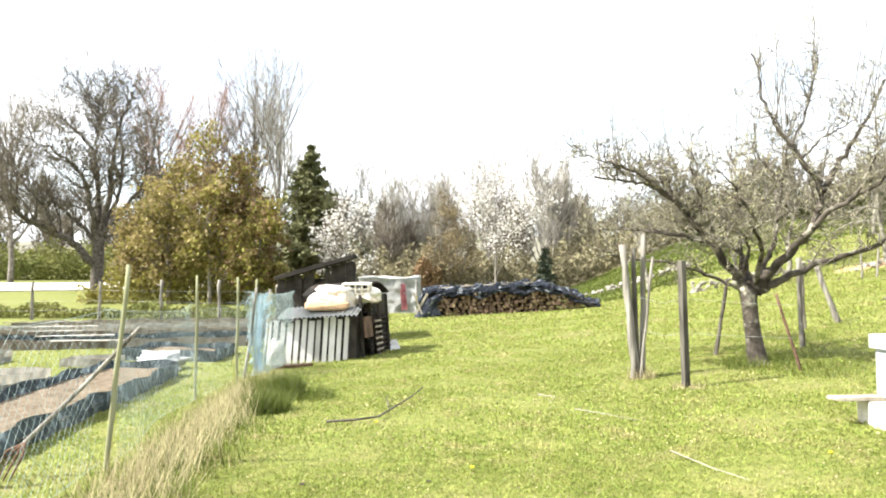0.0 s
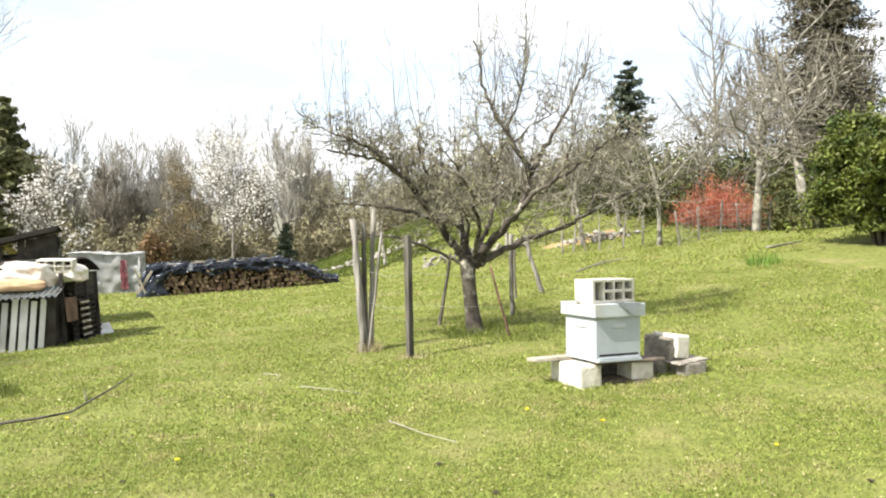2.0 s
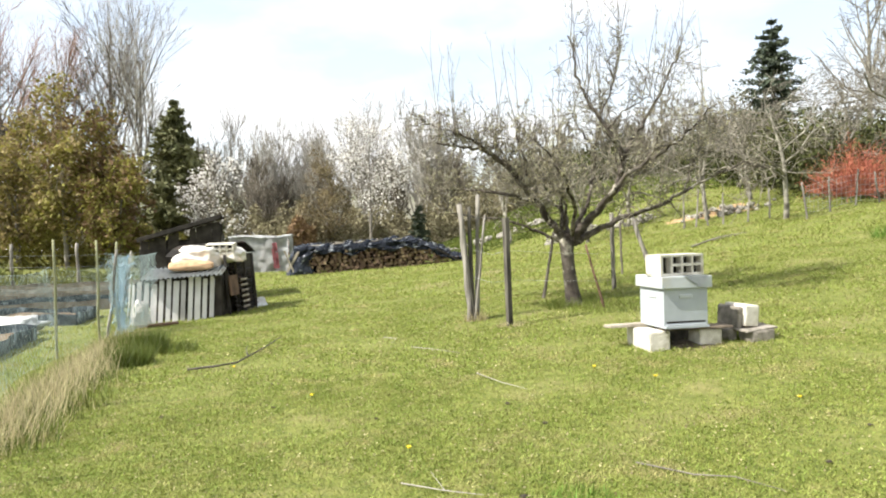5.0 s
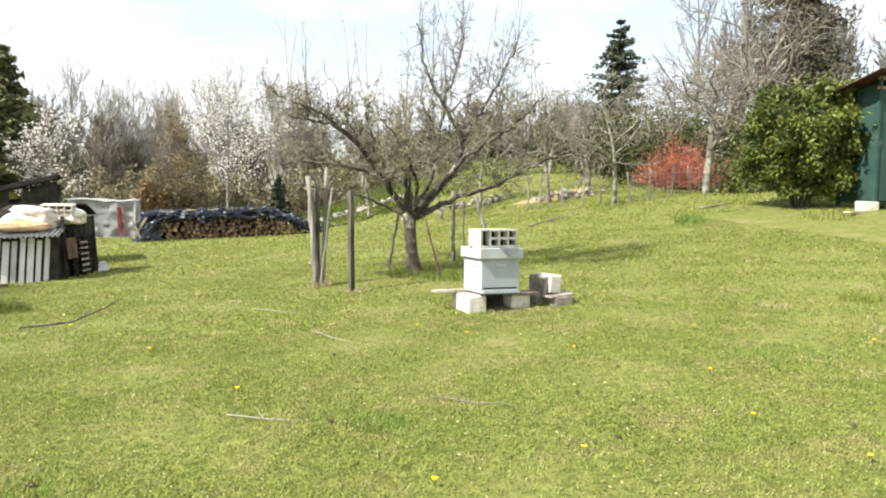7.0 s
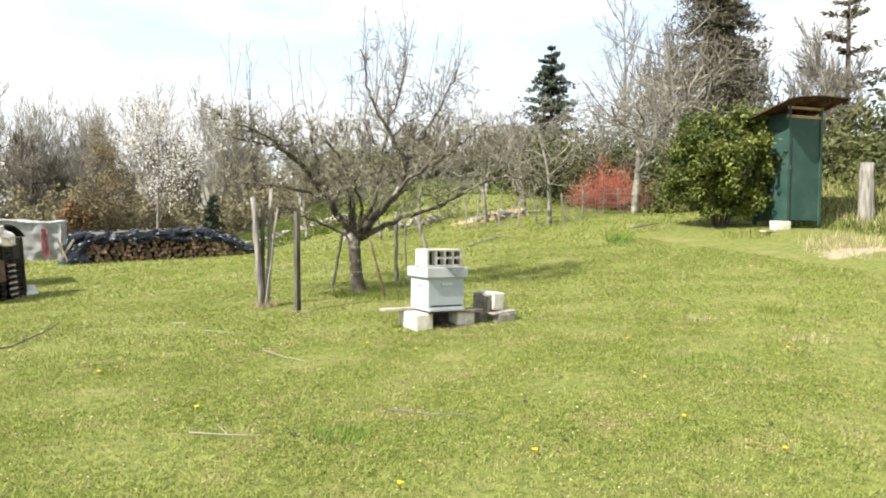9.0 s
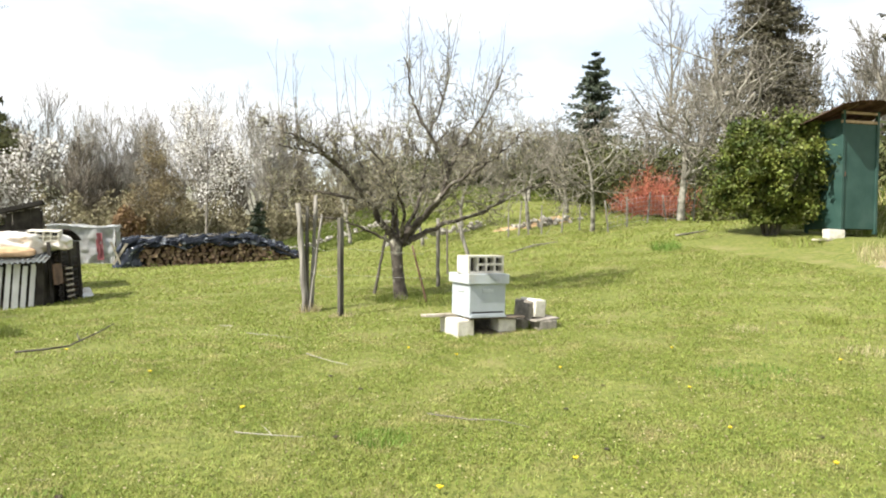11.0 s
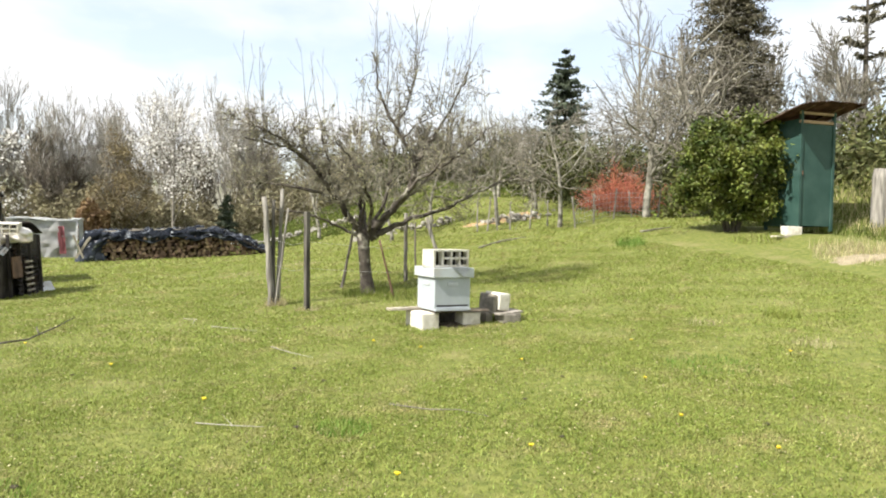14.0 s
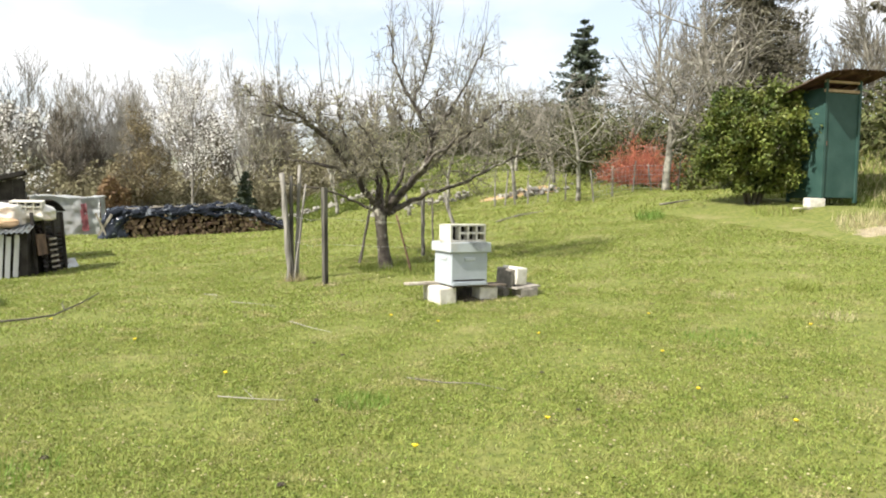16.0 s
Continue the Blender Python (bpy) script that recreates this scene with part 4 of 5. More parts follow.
# the shade of its sunless side is put into the colour all round
pb = tagged(part("fence_post", box(0.06, 0.075, 1.36, None, 0.008, wob=0.006), M_postsplit), "split weathered wooden post, darkened for its shaded side", "post", "stakes round the apple tree")
pb.matrix_world = pose(1.70, 6.42, gz(1.70, 6.42) - 0.07, 0.5, -1.0, 20)
stake("fence_post", 1.30, 7.05, 1.5, 0.05, -0.10, 0.05, M_post, "cracked pale wooden stake tied beside another", sides=6)
stake("fence_post", 1.40, 7.14, 1.62, 0.036, 0.05, 0.05, M_post, "pale forked wooden stake", sides=6)
# added stake that draws the dark crack of the wide post
stake("fence_post", 1.345, 7.10, 1.46, 0.034, -0.02, 0.03, M_postsplit, "dark stake added for the crack between two pale ones", sides=6)
stake("fence_post", 1.36, 7.02, 1.35, 0.018, 0.16, 0.0, M_post, "thin bleached stick leaning on a stake", sides=5)
stake("fence_post", 3.66, 8.45, 1.16, 0.036, -0.02, 0.0, M_post, "pale grey wooden post in the orchard", sides=6)
stake("fence_post", 2.55, 8.35, 0.98, 0.026, 0.20, 0.1, M_postdark, "dark leaning stake behind the apple tree", sides=6)
stake("iron_bar", 3.02, 6.92, 0.82, 0.016, -0.22, 0.05, M_rust, "rusty iron bar leaning in the grass", sides=6, category="bar")
stake("fence_post", 4.95, 10.3, 0.95, 0.045, -0.28, 0.1, M_post, "grey leaning forked post", sides=6)
stake("fence_post", 4.3, 9.9, 0.9, 0.022, -0.02, 0.0, M_postdark, "thin dark stake in the orchard", sides=5)
wire_pts = Tubes()
for z in (0.55, 0.9):
    wire_pts.add([(1.36, 7.08, gz(1.36, 7.08) + z), (1.55, 6.75, gz(1.5, 6.7) + z - 0.05), (1.70, 6.42, gz(1.7, 6.42) + z)], [0.002] * 3, 3)
    wire_pts.add([(1.70, 6.42, gz(1.7, 6.42) + z), (2.3, 6.7, gz(2.3, 6.7) + z - 0.1), (2.98, 6.95, gz(3, 6.9) + z - 0.2)], [0.002] * 3, 3)
tagged(wire_pts.ob("fence_wire", M_wire), "slack wire strung between the stakes", "wire")

# ---------------------------------------------------------------- orchard fence and rubble wall
for k, (x, y, hh) in enumerate(((8.6, 17.0, 1.0), (8.9, 16.9, 1.1), (9.15, 16.7, 0.95), (9.4, 16.3, 0.9), (9.7, 15.6, 0.8), (10.06, 13.6, 0.85), (10.9, 14.0, 0.85), (11.7, 14.2, 0.9), (12.4, 14.3, 0.8), (10.2, 15.4, 0.8), (13.4, 14.4, 0.9))):
    stake("orchard_post", x, y, hh, 0.024, 0.12 * math.sin(k * 2.1), 0.03, M_post, "slim pale wooden fence post in the orchard", 6, group="orchard fence posts", seed=k)
t = Tubes()
for k in range(6):
    z = 0.12 + 0.13 * k
    t.add([(10.06, 13.6, gz(10.06, 13.6) + z), (10.9, 14.0, gz(10.9, 14.0) + z), (11.7, 14.2, gz(11.7, 14.2) + z), (13.4, 14.4, gz(13.4, 14.4) + z)], [0.004] * 4, 3)
for k in range(24):
    s = k / 23
    x, y = 10.06 + 3.3 * s, 13.6 + 0.8 * s ** 0.6
    t.add([(x, y, gz(x, y) + 0.1), (x, y, gz(x, y) + 0.78)], [0.0035] * 2, 3)
tagged(t.ob("stock_fence", M_wire), "sagging wire stock fence in the orchard", "fence")


def stone_mesh(seed):
    rng = np.random.default_rng(seed)
    bm = bmesh.new()
    bmesh.ops.create_icosphere(bm, subdivisions=1, radius=0.5)
    for v in bm.verts:
        v.co = Vector((v.co.x * rng.uniform(0.8, 1.2), v.co.y * rng.uniform(0.8, 1.2), v.co.z * rng.uniform(0.55, 0.9)))
    me = bpy.data.meshes.new("stone")
    bm.to_mesh(me)
    bm.free()
    me.materials.append(M_stone)
    return me


STONES = [stone_mesh(k) for k in range(5)]


def rubble(name, a, b, n, spread, hmax, label, seed, size=(0.12, 0.34)):
    rng = np.random.default_rng(seed)
    ob = empty(name, pose(a[0], a[1], gz(*a)), label, "stone wall")
    for k in range(n):
        s = rng.uniform()
        x, y = a[0] + (b[0] - a[0]) * s + rng.normal() * spread, a[1] + (b[1] - a[1]) * s + rng.normal() * spread
        o = new("stone", STONES[k % 5])
        o.parent = ob
        q = rng.uniform(*size)
        zz = gz(x, y) + rng.uniform(0, hmax) * max(0.0, 1 - abs(rng.normal()) * 0.3)
        o.matrix_basis = pose(x - a[0], y - a[1], zz - gz(*a), rng.uniform(-20, 20), rng.uniform(-20, 20), rng.uniform(0, 360)) @ Matrix.Scale(q, 4)
    return ob


rubble("stone_wall", (5.6, 21.5), (9.2, 20.5), 90, 0.14, 0.3, "tumbled dry-stone wall of grey field stones", 7, (0.08, 0.24))
rubble("stone_heap", (9.8, 18.8), (11.2, 18.2), 60, 0.35, 0.25, "pale stones spilled down an earthy bank", 8, (0.1, 0.26))
rubble("stone_wall", (-1.0, 34.0), (7.5, 29.0), 150, 0.12, 0.25, "low stone wall along the field edge", 9, (0.12, 0.3))

# ---------------------------------------------------------------- privy
def privy():
    W, D, H = 0.86, 0.9, 2.12
    x, y = 12.46, 8.52
    z = gz(x, y) + 0.12
    ob = empty("privy", pose(x, y, z, 0, 0, -5), "tall narrow dark green painted wooden privy with a lean-to roof", "privy")
    door = part("front_panel", box(W, 0.025, H, pose(0, -D / 2, 0), 0.004), M_green, ob)
    part("side_panel", box(0.025, D - 0.03, H + 0.1, pose(-W / 2 + 0.013, 0, 0), 0.004), M_green, ob)
    part("side_panel", box(0.025, D - 0.03, H + 0.1, pose(W / 2 - 0.013, 0, 0), 0.004), M_green, ob)
    part("back_panel", box(W, 0.025, H + 0.02, pose(0, D / 2, 0), 0.004), M_green, ob)
    for sx in (-1, 1):
        for sy in (-1, 1):
            part("corner_post", box(0.06, 0.06, H + 0.36 - (0.1 if sy > 0 else 0), pose(sx * (W / 2 - 0.02), sy * (D / 2 + 0.01), -0.1), 0.005), M_green, ob)
    part("lintel", box(W + 0.04, 0.05, 0.06, pose(0, -D / 2 - 0.012, H + 0.005), 0.005), M_bareplank, ob, "bare timber rail under the roof opening")
    part("header", box(W + 0.04, 0.05, 0.05, pose(0, -D / 2 - 0.012, H + 0.19), 0.005), M_bareplank, ob)
    part("handle", box(0.02, 0.03, 0.09, pose(-W / 2 + 0.07, -D / 2 - 0.025, 1.05), 0.003), M_rust, door)
    # corrugated roof, high side forward
    n = 60
    xs = np.linspace(-W / 2 - 0.40, W / 2 + 0.40, n)
    ys = np.linspace(-D / 2 - 0.42, D / 2 + 0.3, 8)
    v = [(a, b, H + 0.32 - (b + D / 2) * 0.2 - 0.12 * max(0.0, -a / (W / 2 + 0.4)) ** 1.6 + 0.018 * math.sin(a * 2 * math.pi / 0.09)) for b in ys for a in xs]
    bm = bmesh.new()
    vs = [bm.verts.new(p) for p in v]
    for j in range(7):
        for i in range(n - 1):
            bm.faces.new((vs[j * n + i], vs[j * n + i + 1], vs[(j + 1) * n + i + 1], vs[(j + 1) * n + i]))
    bmesh.ops.solidify(bm, geom=list(bm.faces), thickness=0.006)
    part("roof", bm, M_roofbrown, ob, "rusty brown corrugated roof sheet")
    for sx in (-0.3, 0.3):
        part("rafter", box(0.05, D + 0.6, 0.06, pose(sx * 1.2, 0, H + 0.16, -11.3), 0.004), M_roofbrown, ob)
    return ob


privy()
rough_block("concrete_block", 11.86, 8.12, gz(11.86, 8.12) - 0.02, 0.36, 0.2, 0.19, -10, M_blockpale, "pale block used as a step at the privy")
rough_block("plank", 11.5, 8.0, gz(11.5, 8.0) + 0.0, 0.7, 0.14, 0.035, 15, M_plank, "grey plank lying in the grass by the privy", "plank")
stake("tree_stump", 13.9, 7.77, 1.2, 0.17, 0.02, 0.0, M_post, "tall pale sawn tree stump on the bank", 12, "stump", group="", seed=4)

# ---------------------------------------------------------------- chicken coop
def corrugated(w, d, amp=0.018, pitch=0.076, bend=0.0, thick=0.004):
    """A corrugated sheet, its waves across x."""
    n = int(w / pitch * 6)
    xs, ys = np.linspace(-w / 2, w / 2, n), np.linspace(-d / 2, d / 2, 7)
    bm = bmesh.new()
    g = [[bm.verts.new((a, b, amp * math.sin(a * 2 * math.pi / pitch) - bend * (a / (w / 2)) ** 2)) for a in xs] for b in ys]
    for j in range(6):
        for i in range(n - 1):
            bm.faces.new((g[j][i], g[j][i + 1], g[j + 1][i + 1], g[j + 1][i]))
    bmesh.ops.solidify(bm, geom=list(bm.faces), thickness=thick)
    return bm


def move(bm, m):
    bmesh.ops.transform(bm, matrix=m, verts=bm.verts)
    return bm


def lump(sx, sy, sz, seed, rough=0.12, flat=0.0):
    """A soft sack-like lump resting on its base."""
    bm = bmesh.new()
    bmesh.ops.create_icosphere(bm, subdivisions=4, radius=0.5)
    for v in bm.verts:
        p = v.co.copy()
        k = 1 + rough * noise.noise(p * 3.1 + Vector((seed, 0, 0))) + rough * 0.5 * noise.noise(p * 8 + Vector((0, seed, 0)))
        q = Vector((math.copysign(abs(p.x * 2) ** 0.7, p.x) / 2, math.copysign(abs(p.y * 2) ** 0.7, p.y) / 2, math.copysign(abs(p.z * 2) ** 0.8, p.z) / 2)) * k
        v.co = Vector((q.x * sx, q.y * sy, (max(q.z, -0.4) + 0.4) * sz))
    return bm


def coop():
    x, y = -3.35, 10.55
    z = gz(x, y) - 0.02
    ob = empty("chicken_coop", pose(x, y, z, 0, 0, -10), "patched chicken coop of white pallets and dark corrugated sheets", "coop")
    part("frame", box(1.3, 1.5, 0.86, pose(0.0, 0.85, 0), 0.02), M_black, ob, "dark boarded shell")
    part("back_shell", box(1.1, 1.0, 1.14, pose(-0.05, 1.2, 0), 0.02), M_black, ob, "dark boarded back of the coop")
    # white pallet front, leaning a little
    for k in range(12):
        w = 0.075 if k % 3 else 0.095
        part("slat", box(w, 0.02, 0.74 + 0.03 * math.sin(k * 1.7), pose(0.60, 0.02, 0.0, 0, 0, 24) @ pose(-1.40 + 0.118 * k, 0.01 * math.sin(k), -0.04 + 0.008 * k, -10, 3, random.uniform(-1, 1)), 0.003), M_white, ob)
    for zz in (0.08, 0.36, 0.62):
        part("rail", box(1.4, 0.03, 0.075, pose(0.60, 0.02, 0, 0, 0, 24) @ pose(-0.72, 0.03 + zz * 0.16, zz, -10), 0.003), M_black, ob)
    part("front_roof", move(corrugated(1.4, 0.72, bend=0.0), pose(0.06, 0.0, 0.87, 13, -3, 12)), M_zinc, ob, "pale grey corrugated sheet over the front")
    part("side_sheet", move(corrugated(1.3, 0.82), pose(0.70, 0.8, 0.44, 0, 83, 8)), M_rustsheet, ob, "dark rusty corrugated sheet")
    part("side_sheet", move(corrugated(0.7, 0.9), pose(0.74, 1.1, 0.42, 0, 82, 4)), M_rustsheet, ob, "dark rusty corrugated sheet")
    for k in range(4):
        part("batten", box(0.05, 0.035, 1.15, pose(0.74 + 0.02 * k, 0.25 + 0.36 * k, 0.0, 0, -4, 4), 0.004), M_black, ob)
    part("arched_roof", move(corrugated(1.3, 1.2, bend=0.2), pose(-0.02, 1.2, 1.34, -3, 0, 90)), M_rustsheet, ob, "dark arched corrugated roof sheet")
    part("side_board", box(0.03, 1.0, 0.85, pose(0.56, 1.25, 0.3, 0, 2, 2), 0.004), M_black, ob)
    part("rust_panel", box(0.02, 0.42, 0.36, pose(0.80, 0.34, 0.42, 0, -6, 4), 0.003), M_roofbrown, ob, "rusty brown metal panel")
    for k in range(7):
        part("rung", box(0.025, 0.34, 0.035, pose(0.83 - 0.01 * k, 0.82, 0.06 + 0.1 * k, 0, -6, 4), 0.003), M_plank, ob, "weathered pallet rung")
    part("low_sheet", box(0.34, 0.02, 0.3, pose(0.86, 1.55, 0.0, -30, 0, 70), 0.004), M_zinc, ob)
    return ob


coop()


def on_coop(lx, ly, lz, rz=0, rx=0, ry=0):
    return pose(-3.35, 10.55, gz(-3.35, 10.55) - 0.02, 0, 0, -10) @ pose(lx, ly, lz, rx, ry, rz)


def sack(name, bm, m, material, label, category="sack"):
    ob = tagged(part(name, bm, material, smooth=True), label, category)
    ob.matrix_world = m
    return ob


sack("feed_sack", lump(0.78, 0.28, 0.17, 1.0), on_coop(0.14, 0.02, 0.905, 10, 10), M_tan, "rolled tan sack lying on the coop roof")
sack("plastic_sack", lump(0.98, 0.8, 0.42, 2.0, 0.35), on_coop(0.16, 0.55, 0.94, 5, 4), M_sack, "heap of pale plastic sheeting on the coop")
sack("plastic_sack", lump(0.8, 0.42, 0.26, 3.0, 0.3), on_coop(0.55, 0.5, 1.08, -8, 0, 12), M_sack, "pale crumpled sheet draped on the coop")
hb = hollow_block("hollow_brick", on_coop(0.56, 0.36, 1.16, 6, 8), M_blockpale, "pale hollow brick on the coop roof", cols=4)
rough_block("plank", -3.45, 9.55, gz(-3.45, 9.55) + 0.01, 0.62, 0.12, 0.05, 40, M_rust, "reddish brown board lying in the grass", "plank")


sack("plastic_sack", lump(0.24, 0.22, 0.48, 9.0, 0.5), on_coop(-0.42, -0.62, -0.02, 20), M_sack, "small pale plastic bag standing against the white pallet")


def shed():
    x, y = -4.62, 14.9
    z = gz(x, y)
    ob = empty("shed", pose(x, y, z, 0, 0, 12), "low dark wooden shed with a sloping sheet roof", "shed")
    W, D = 1.6, 1.8
    for sx in (-1, 1):
        for sy in (-1, 1):
            part("post", box(0.09, 0.09, 1.68 + 0.2 * sx, pose(sx * W / 2, sy * D / 2, 0), 0.006), M_black, ob)
    # near-black boards up to the roof stand for the shaded inside
    for k in range(13):
        part("board", box(0.120, 0.02, 1.68 + (-W / 2 + 0.08 + k * 0.122) * 0.28 + random.uniform(-0.03, 0.0) - (0.25 if k in (6, 7) else 0), pose(-W / 2 + 0.08 + k * 0.122, -D / 2 - 0.05, 0, 0, random.uniform(-1, 1)), 0.003), M_black, ob)
    part("back_wall", box(W, 0.03, 1.5, pose(0, D / 2, 0), 0.004), M_black, ob)
    part("side_wall", box(0.03, D, 1.3, pose(-W / 2 - 0.06, 0, 0), 0.004), M_black, ob)
    part("side_wall", box(0.03, D, 1.6, pose(W / 2 + 0.06, 0, 0), 0.004), M_black, ob)
    roof = move(corrugated(D + 0.5, W + 0.24), pose(0, 0, 1.78) @ pose(0, 0, 0, 0, -16, 0) @ pose(0, 0, 0, 0, 0, 90))
    part("roof", roof, M_black, ob, "dark corrugated roof")
    part("fascia", box(W + 0.22, 0.03, 0.09, pose(0, -D / 2 - 0.26, 1.70) @ pose(0, 0, 0, 0, -16, 0), 0.004), M_black, ob)
    return ob


shed()


# ---------------------------------------------------------------- tent of pale sheets and the woodpile
def cloth(nx, ny, fn):
    bm = bmesh.new()
    g = [[bm.verts.new(fn(i / nx, j / ny)) for i in range(nx + 1)] for j in range(ny + 1)]
    for j in range(ny):
        for i in range(nx):
            bm.faces.new((g[j][i], g[j][i + 1], g[j + 1][i + 1], g[j + 1][i]))
    bmesh.ops.solidify(bm, geom=list(bm.faces), thickness=0.006)
    return bm


def tent():
    x, y = -4.9, 25.9
    ob = empty("tarpaulin_shelter", pose(x, y, gz(x, y), 0, 0, 4), "shelter draped in pale grey tarpaulin with a dark red strip", "shelter")
    W, D = 2.2, 2.2
    wr = lambda u, v, s: 0.05 * noise.noise(Vector((u * 5 + s, v * 4, s))) + 0.02 * noise.noise(Vector((u * 16 + s, v * 9, 2 * s)))
    part("front_sheet", cloth(40, 24, lambda u, v: (-W / 2 + W * u, -D / 2 - 0.12 * (1 - v) + 2 * wr(u, v, 3), v * (1.36 + 0.03 * math.sin(u * 7)))), M_fleece, ob, smooth=True)
    part("side_sheet", cloth(24, 24, lambda u, v: (W / 2 + 0.1 * (1 - v) + 2 * wr(u, v, 5), -D / 2 + D * u, v * (1.36 + 0.08 * math.sin(u * math.pi)))), M_fleece, ob, smooth=True)
    part("side_sheet", cloth(24, 24, lambda u, v: (-W / 2 - 0.1 * (1 - v) + 2 * wr(u, v, 6), -D / 2 + D * u, v * (1.36 + 0.08 * math.sin(u * math.pi)))), M_fleece, ob, smooth=True)
    part("roof_sheet", cloth(30, 30, lambda u, v: (-W / 2 - 0.08 + (W + 0.16) * u, -D / 2 - 0.06 + (D + 0.1) * v, 1.36 + 0.07 * math.sin(v * math.pi) + 0.03 * math.sin(u * 7) + wr(u, v, 9))), M_fleece, ob, smooth=True)
    part("red_strip", cloth(8, 24, lambda u, v: (0.55 + 0.22 * u - 0.1 * v, -D / 2 - 0.17 + 0.1 * v + wr(u, v, 11), 0.15 + v * 0.98)), M_redcloth, ob, "dark red cloth strip", smooth=True)
    for sx in (-1, 1):
        part("pole", box(0.05, 0.05, 1.25, pose(sx * (W / 2 - 0.08), -D / 2 + 0.12, 0), 0.004), M_plank, ob)
        part("pole", box(0.05, 0.05, 1.25, pose(sx * (W / 2 - 0.08), D / 2 - 0.12, 0), 0.004), M_plank, ob)
    return ob


tent()


def woodpile():
    rng = np.random.default_rng(21)
    L = 5.9
    x0, y0 = -0.12, 22.4
    ang = 5.0
    m = pose(x0, y0, gz(x0, y0) - 0.02, 0, 0, ang)
    ob = empty("woodpile", m, "long stack of split firewood under a black tarpaulin", "woodpile")
    slope = (gz(x0 + L / 2, y0 + 0.25) - gz(x0 - L / 2, y0 - 0.25)) / L
    meshes = []
    for k in range(6):
        sides = (6, 5, 4, 8, 5, 7)[k]
        bm = bmesh.new()
        bmesh.ops.create_cone(bm, cap_ends=True, segments=sides, radius1=0.5, radius2=0.5, depth=1.0)
        for v in bm.verts:
            v.co = Vector((v.co.x * (1 + 0.25 * math.sin(k * 2.3 + v.co.y * 5)), v.co.y, v.co.z))
        bmesh.ops.rotate(bm, cent=(0, 0, 0), matrix=Matrix.Rotation(radians(90), 3, "X"), verts=bm.verts)
        me = bpy.data.meshes.new("log")
        bm.to_mesh(me)
        bm.free()
        me.materials.append(M_log)
        me.materials.append(M_logend)
        for p in me.polygons:
            p.material_index = 1 if abs(p.normal.y) > 0.9 else 0
        meshes.append(me)
    count = 0
    rows, cols = 7, 46
    for j in range(rows):
        for i in range(cols):
            x = -L / 2 + 0.25 + (i + 0.5 * (j % 2)) * (L - 0.3) / cols
            top = 0.86 - 0.80 * max(0, (x - 0.9) / 2.1) ** 1.1 - 0.2 * max(0, (-2.3 - x))
            z = 0.06 + j * 0.112
            if z > top or count >= 300:
                continue
            o = new("log", meshes[int(rng.integers(0, 6))])
            o.parent = ob
            s = rng.uniform(0.095, 0.15)
            o.matrix_basis = pose(x + rng.normal() * 0.02, -0.05 + rng.normal() * 0.05, z + slope * x + rng.normal() * 0.012, rng.normal() * 3, rng.uniform(0, 360), rng.normal() * 4) @ Matrix.Diagonal((s, 0.5, s * rng.uniform(0.8, 1.1), 1))
            count += 1
    part("log_core", box(L - 1.6, 0.45, 0.72, pose(-0.6, 0.42, 0.0), 0.03), M_log, ob)

    def drape(u, v):
        x = -L / 2 - 0.05 + (L + 0.1) * u
        top = 0.93 - 0.86 * max(0, (x - 1.0) / 2.1) ** 1.1 + 0.09 * noise.noise(Vector((x * 1.7, 0, 3)))
        hang = 0.24 + 0.26 * noise.noise(Vector((x * 1.5, 5, 0))) + 0.9 * max(0, (-2.2 - x))
        hang = min(hang, max(top - 0.05, 0.04))
        s = v * 1.6
        w = 0.11 * noise.noise(Vector((x * 3, s * 4, 1))) + 0.07 * noise.noise(Vector((x * 8, s * 8, 4)))
        if s < 0.6:
            return (x, -0.33 - 0.06 * (1 - s) + w, top - hang * (1 - s / 0.6) + slope * x)
        return (x + w, -0.33 + (s - 0.6) * 1.05, top + 0.05 + w + 0.08 * math.sin((s - 0.6) * 3) + slope * x)
    sheet = part("tarpaulin", cloth(150, 34, drape), M_tarp, ob, "wrinkled black plastic tarpaulin", smooth=True)
    for k in range(9):
        xx = -2.2 + 0.5 * k + rng.normal() * 0.1
        part("batten", box(rng.uniform(0.5, 1.1), 0.05, 0.04, pose(xx, -0.2 + 0.3 * rng.uniform(), 1.0 - 0.86 * max(0, (xx - 1.0) / 2.1) ** 1.1 + slope * xx, 0, rng.normal() * 5, rng.normal() * 14), 0.006), M_plank, sheet, "grey batten holding the tarpaulin down")
    part("tarpaulin_end", move(lump(0.85, 0.75, 0.98, 6.0, 0.5), pose(-L / 2 + 0.16, -0.06, -0.04 - slope * L / 2)), M_tarp, sheet, "bunched end of the black tarpaulin", smooth=True)
    part("prop", box(0.08, 0.05, 0.8, pose(-L / 2 - 0.28, -0.45, 0.0, 0, 30, 0), 0.006), M_plank, ob)
    part("prop", box(0.06, 0.05, 0.8, pose(-L / 2 - 0.05, -0.5, 0.0, 0, -22, 0), 0.006), M_plank, ob)
    part("end_prop", box(0.06, 0.06, 1.3, pose(L / 2 + 0.15, -0.38, 0.06, 0, -62, 0), 0.006), M_black, ob)
    return ob


woodpile()


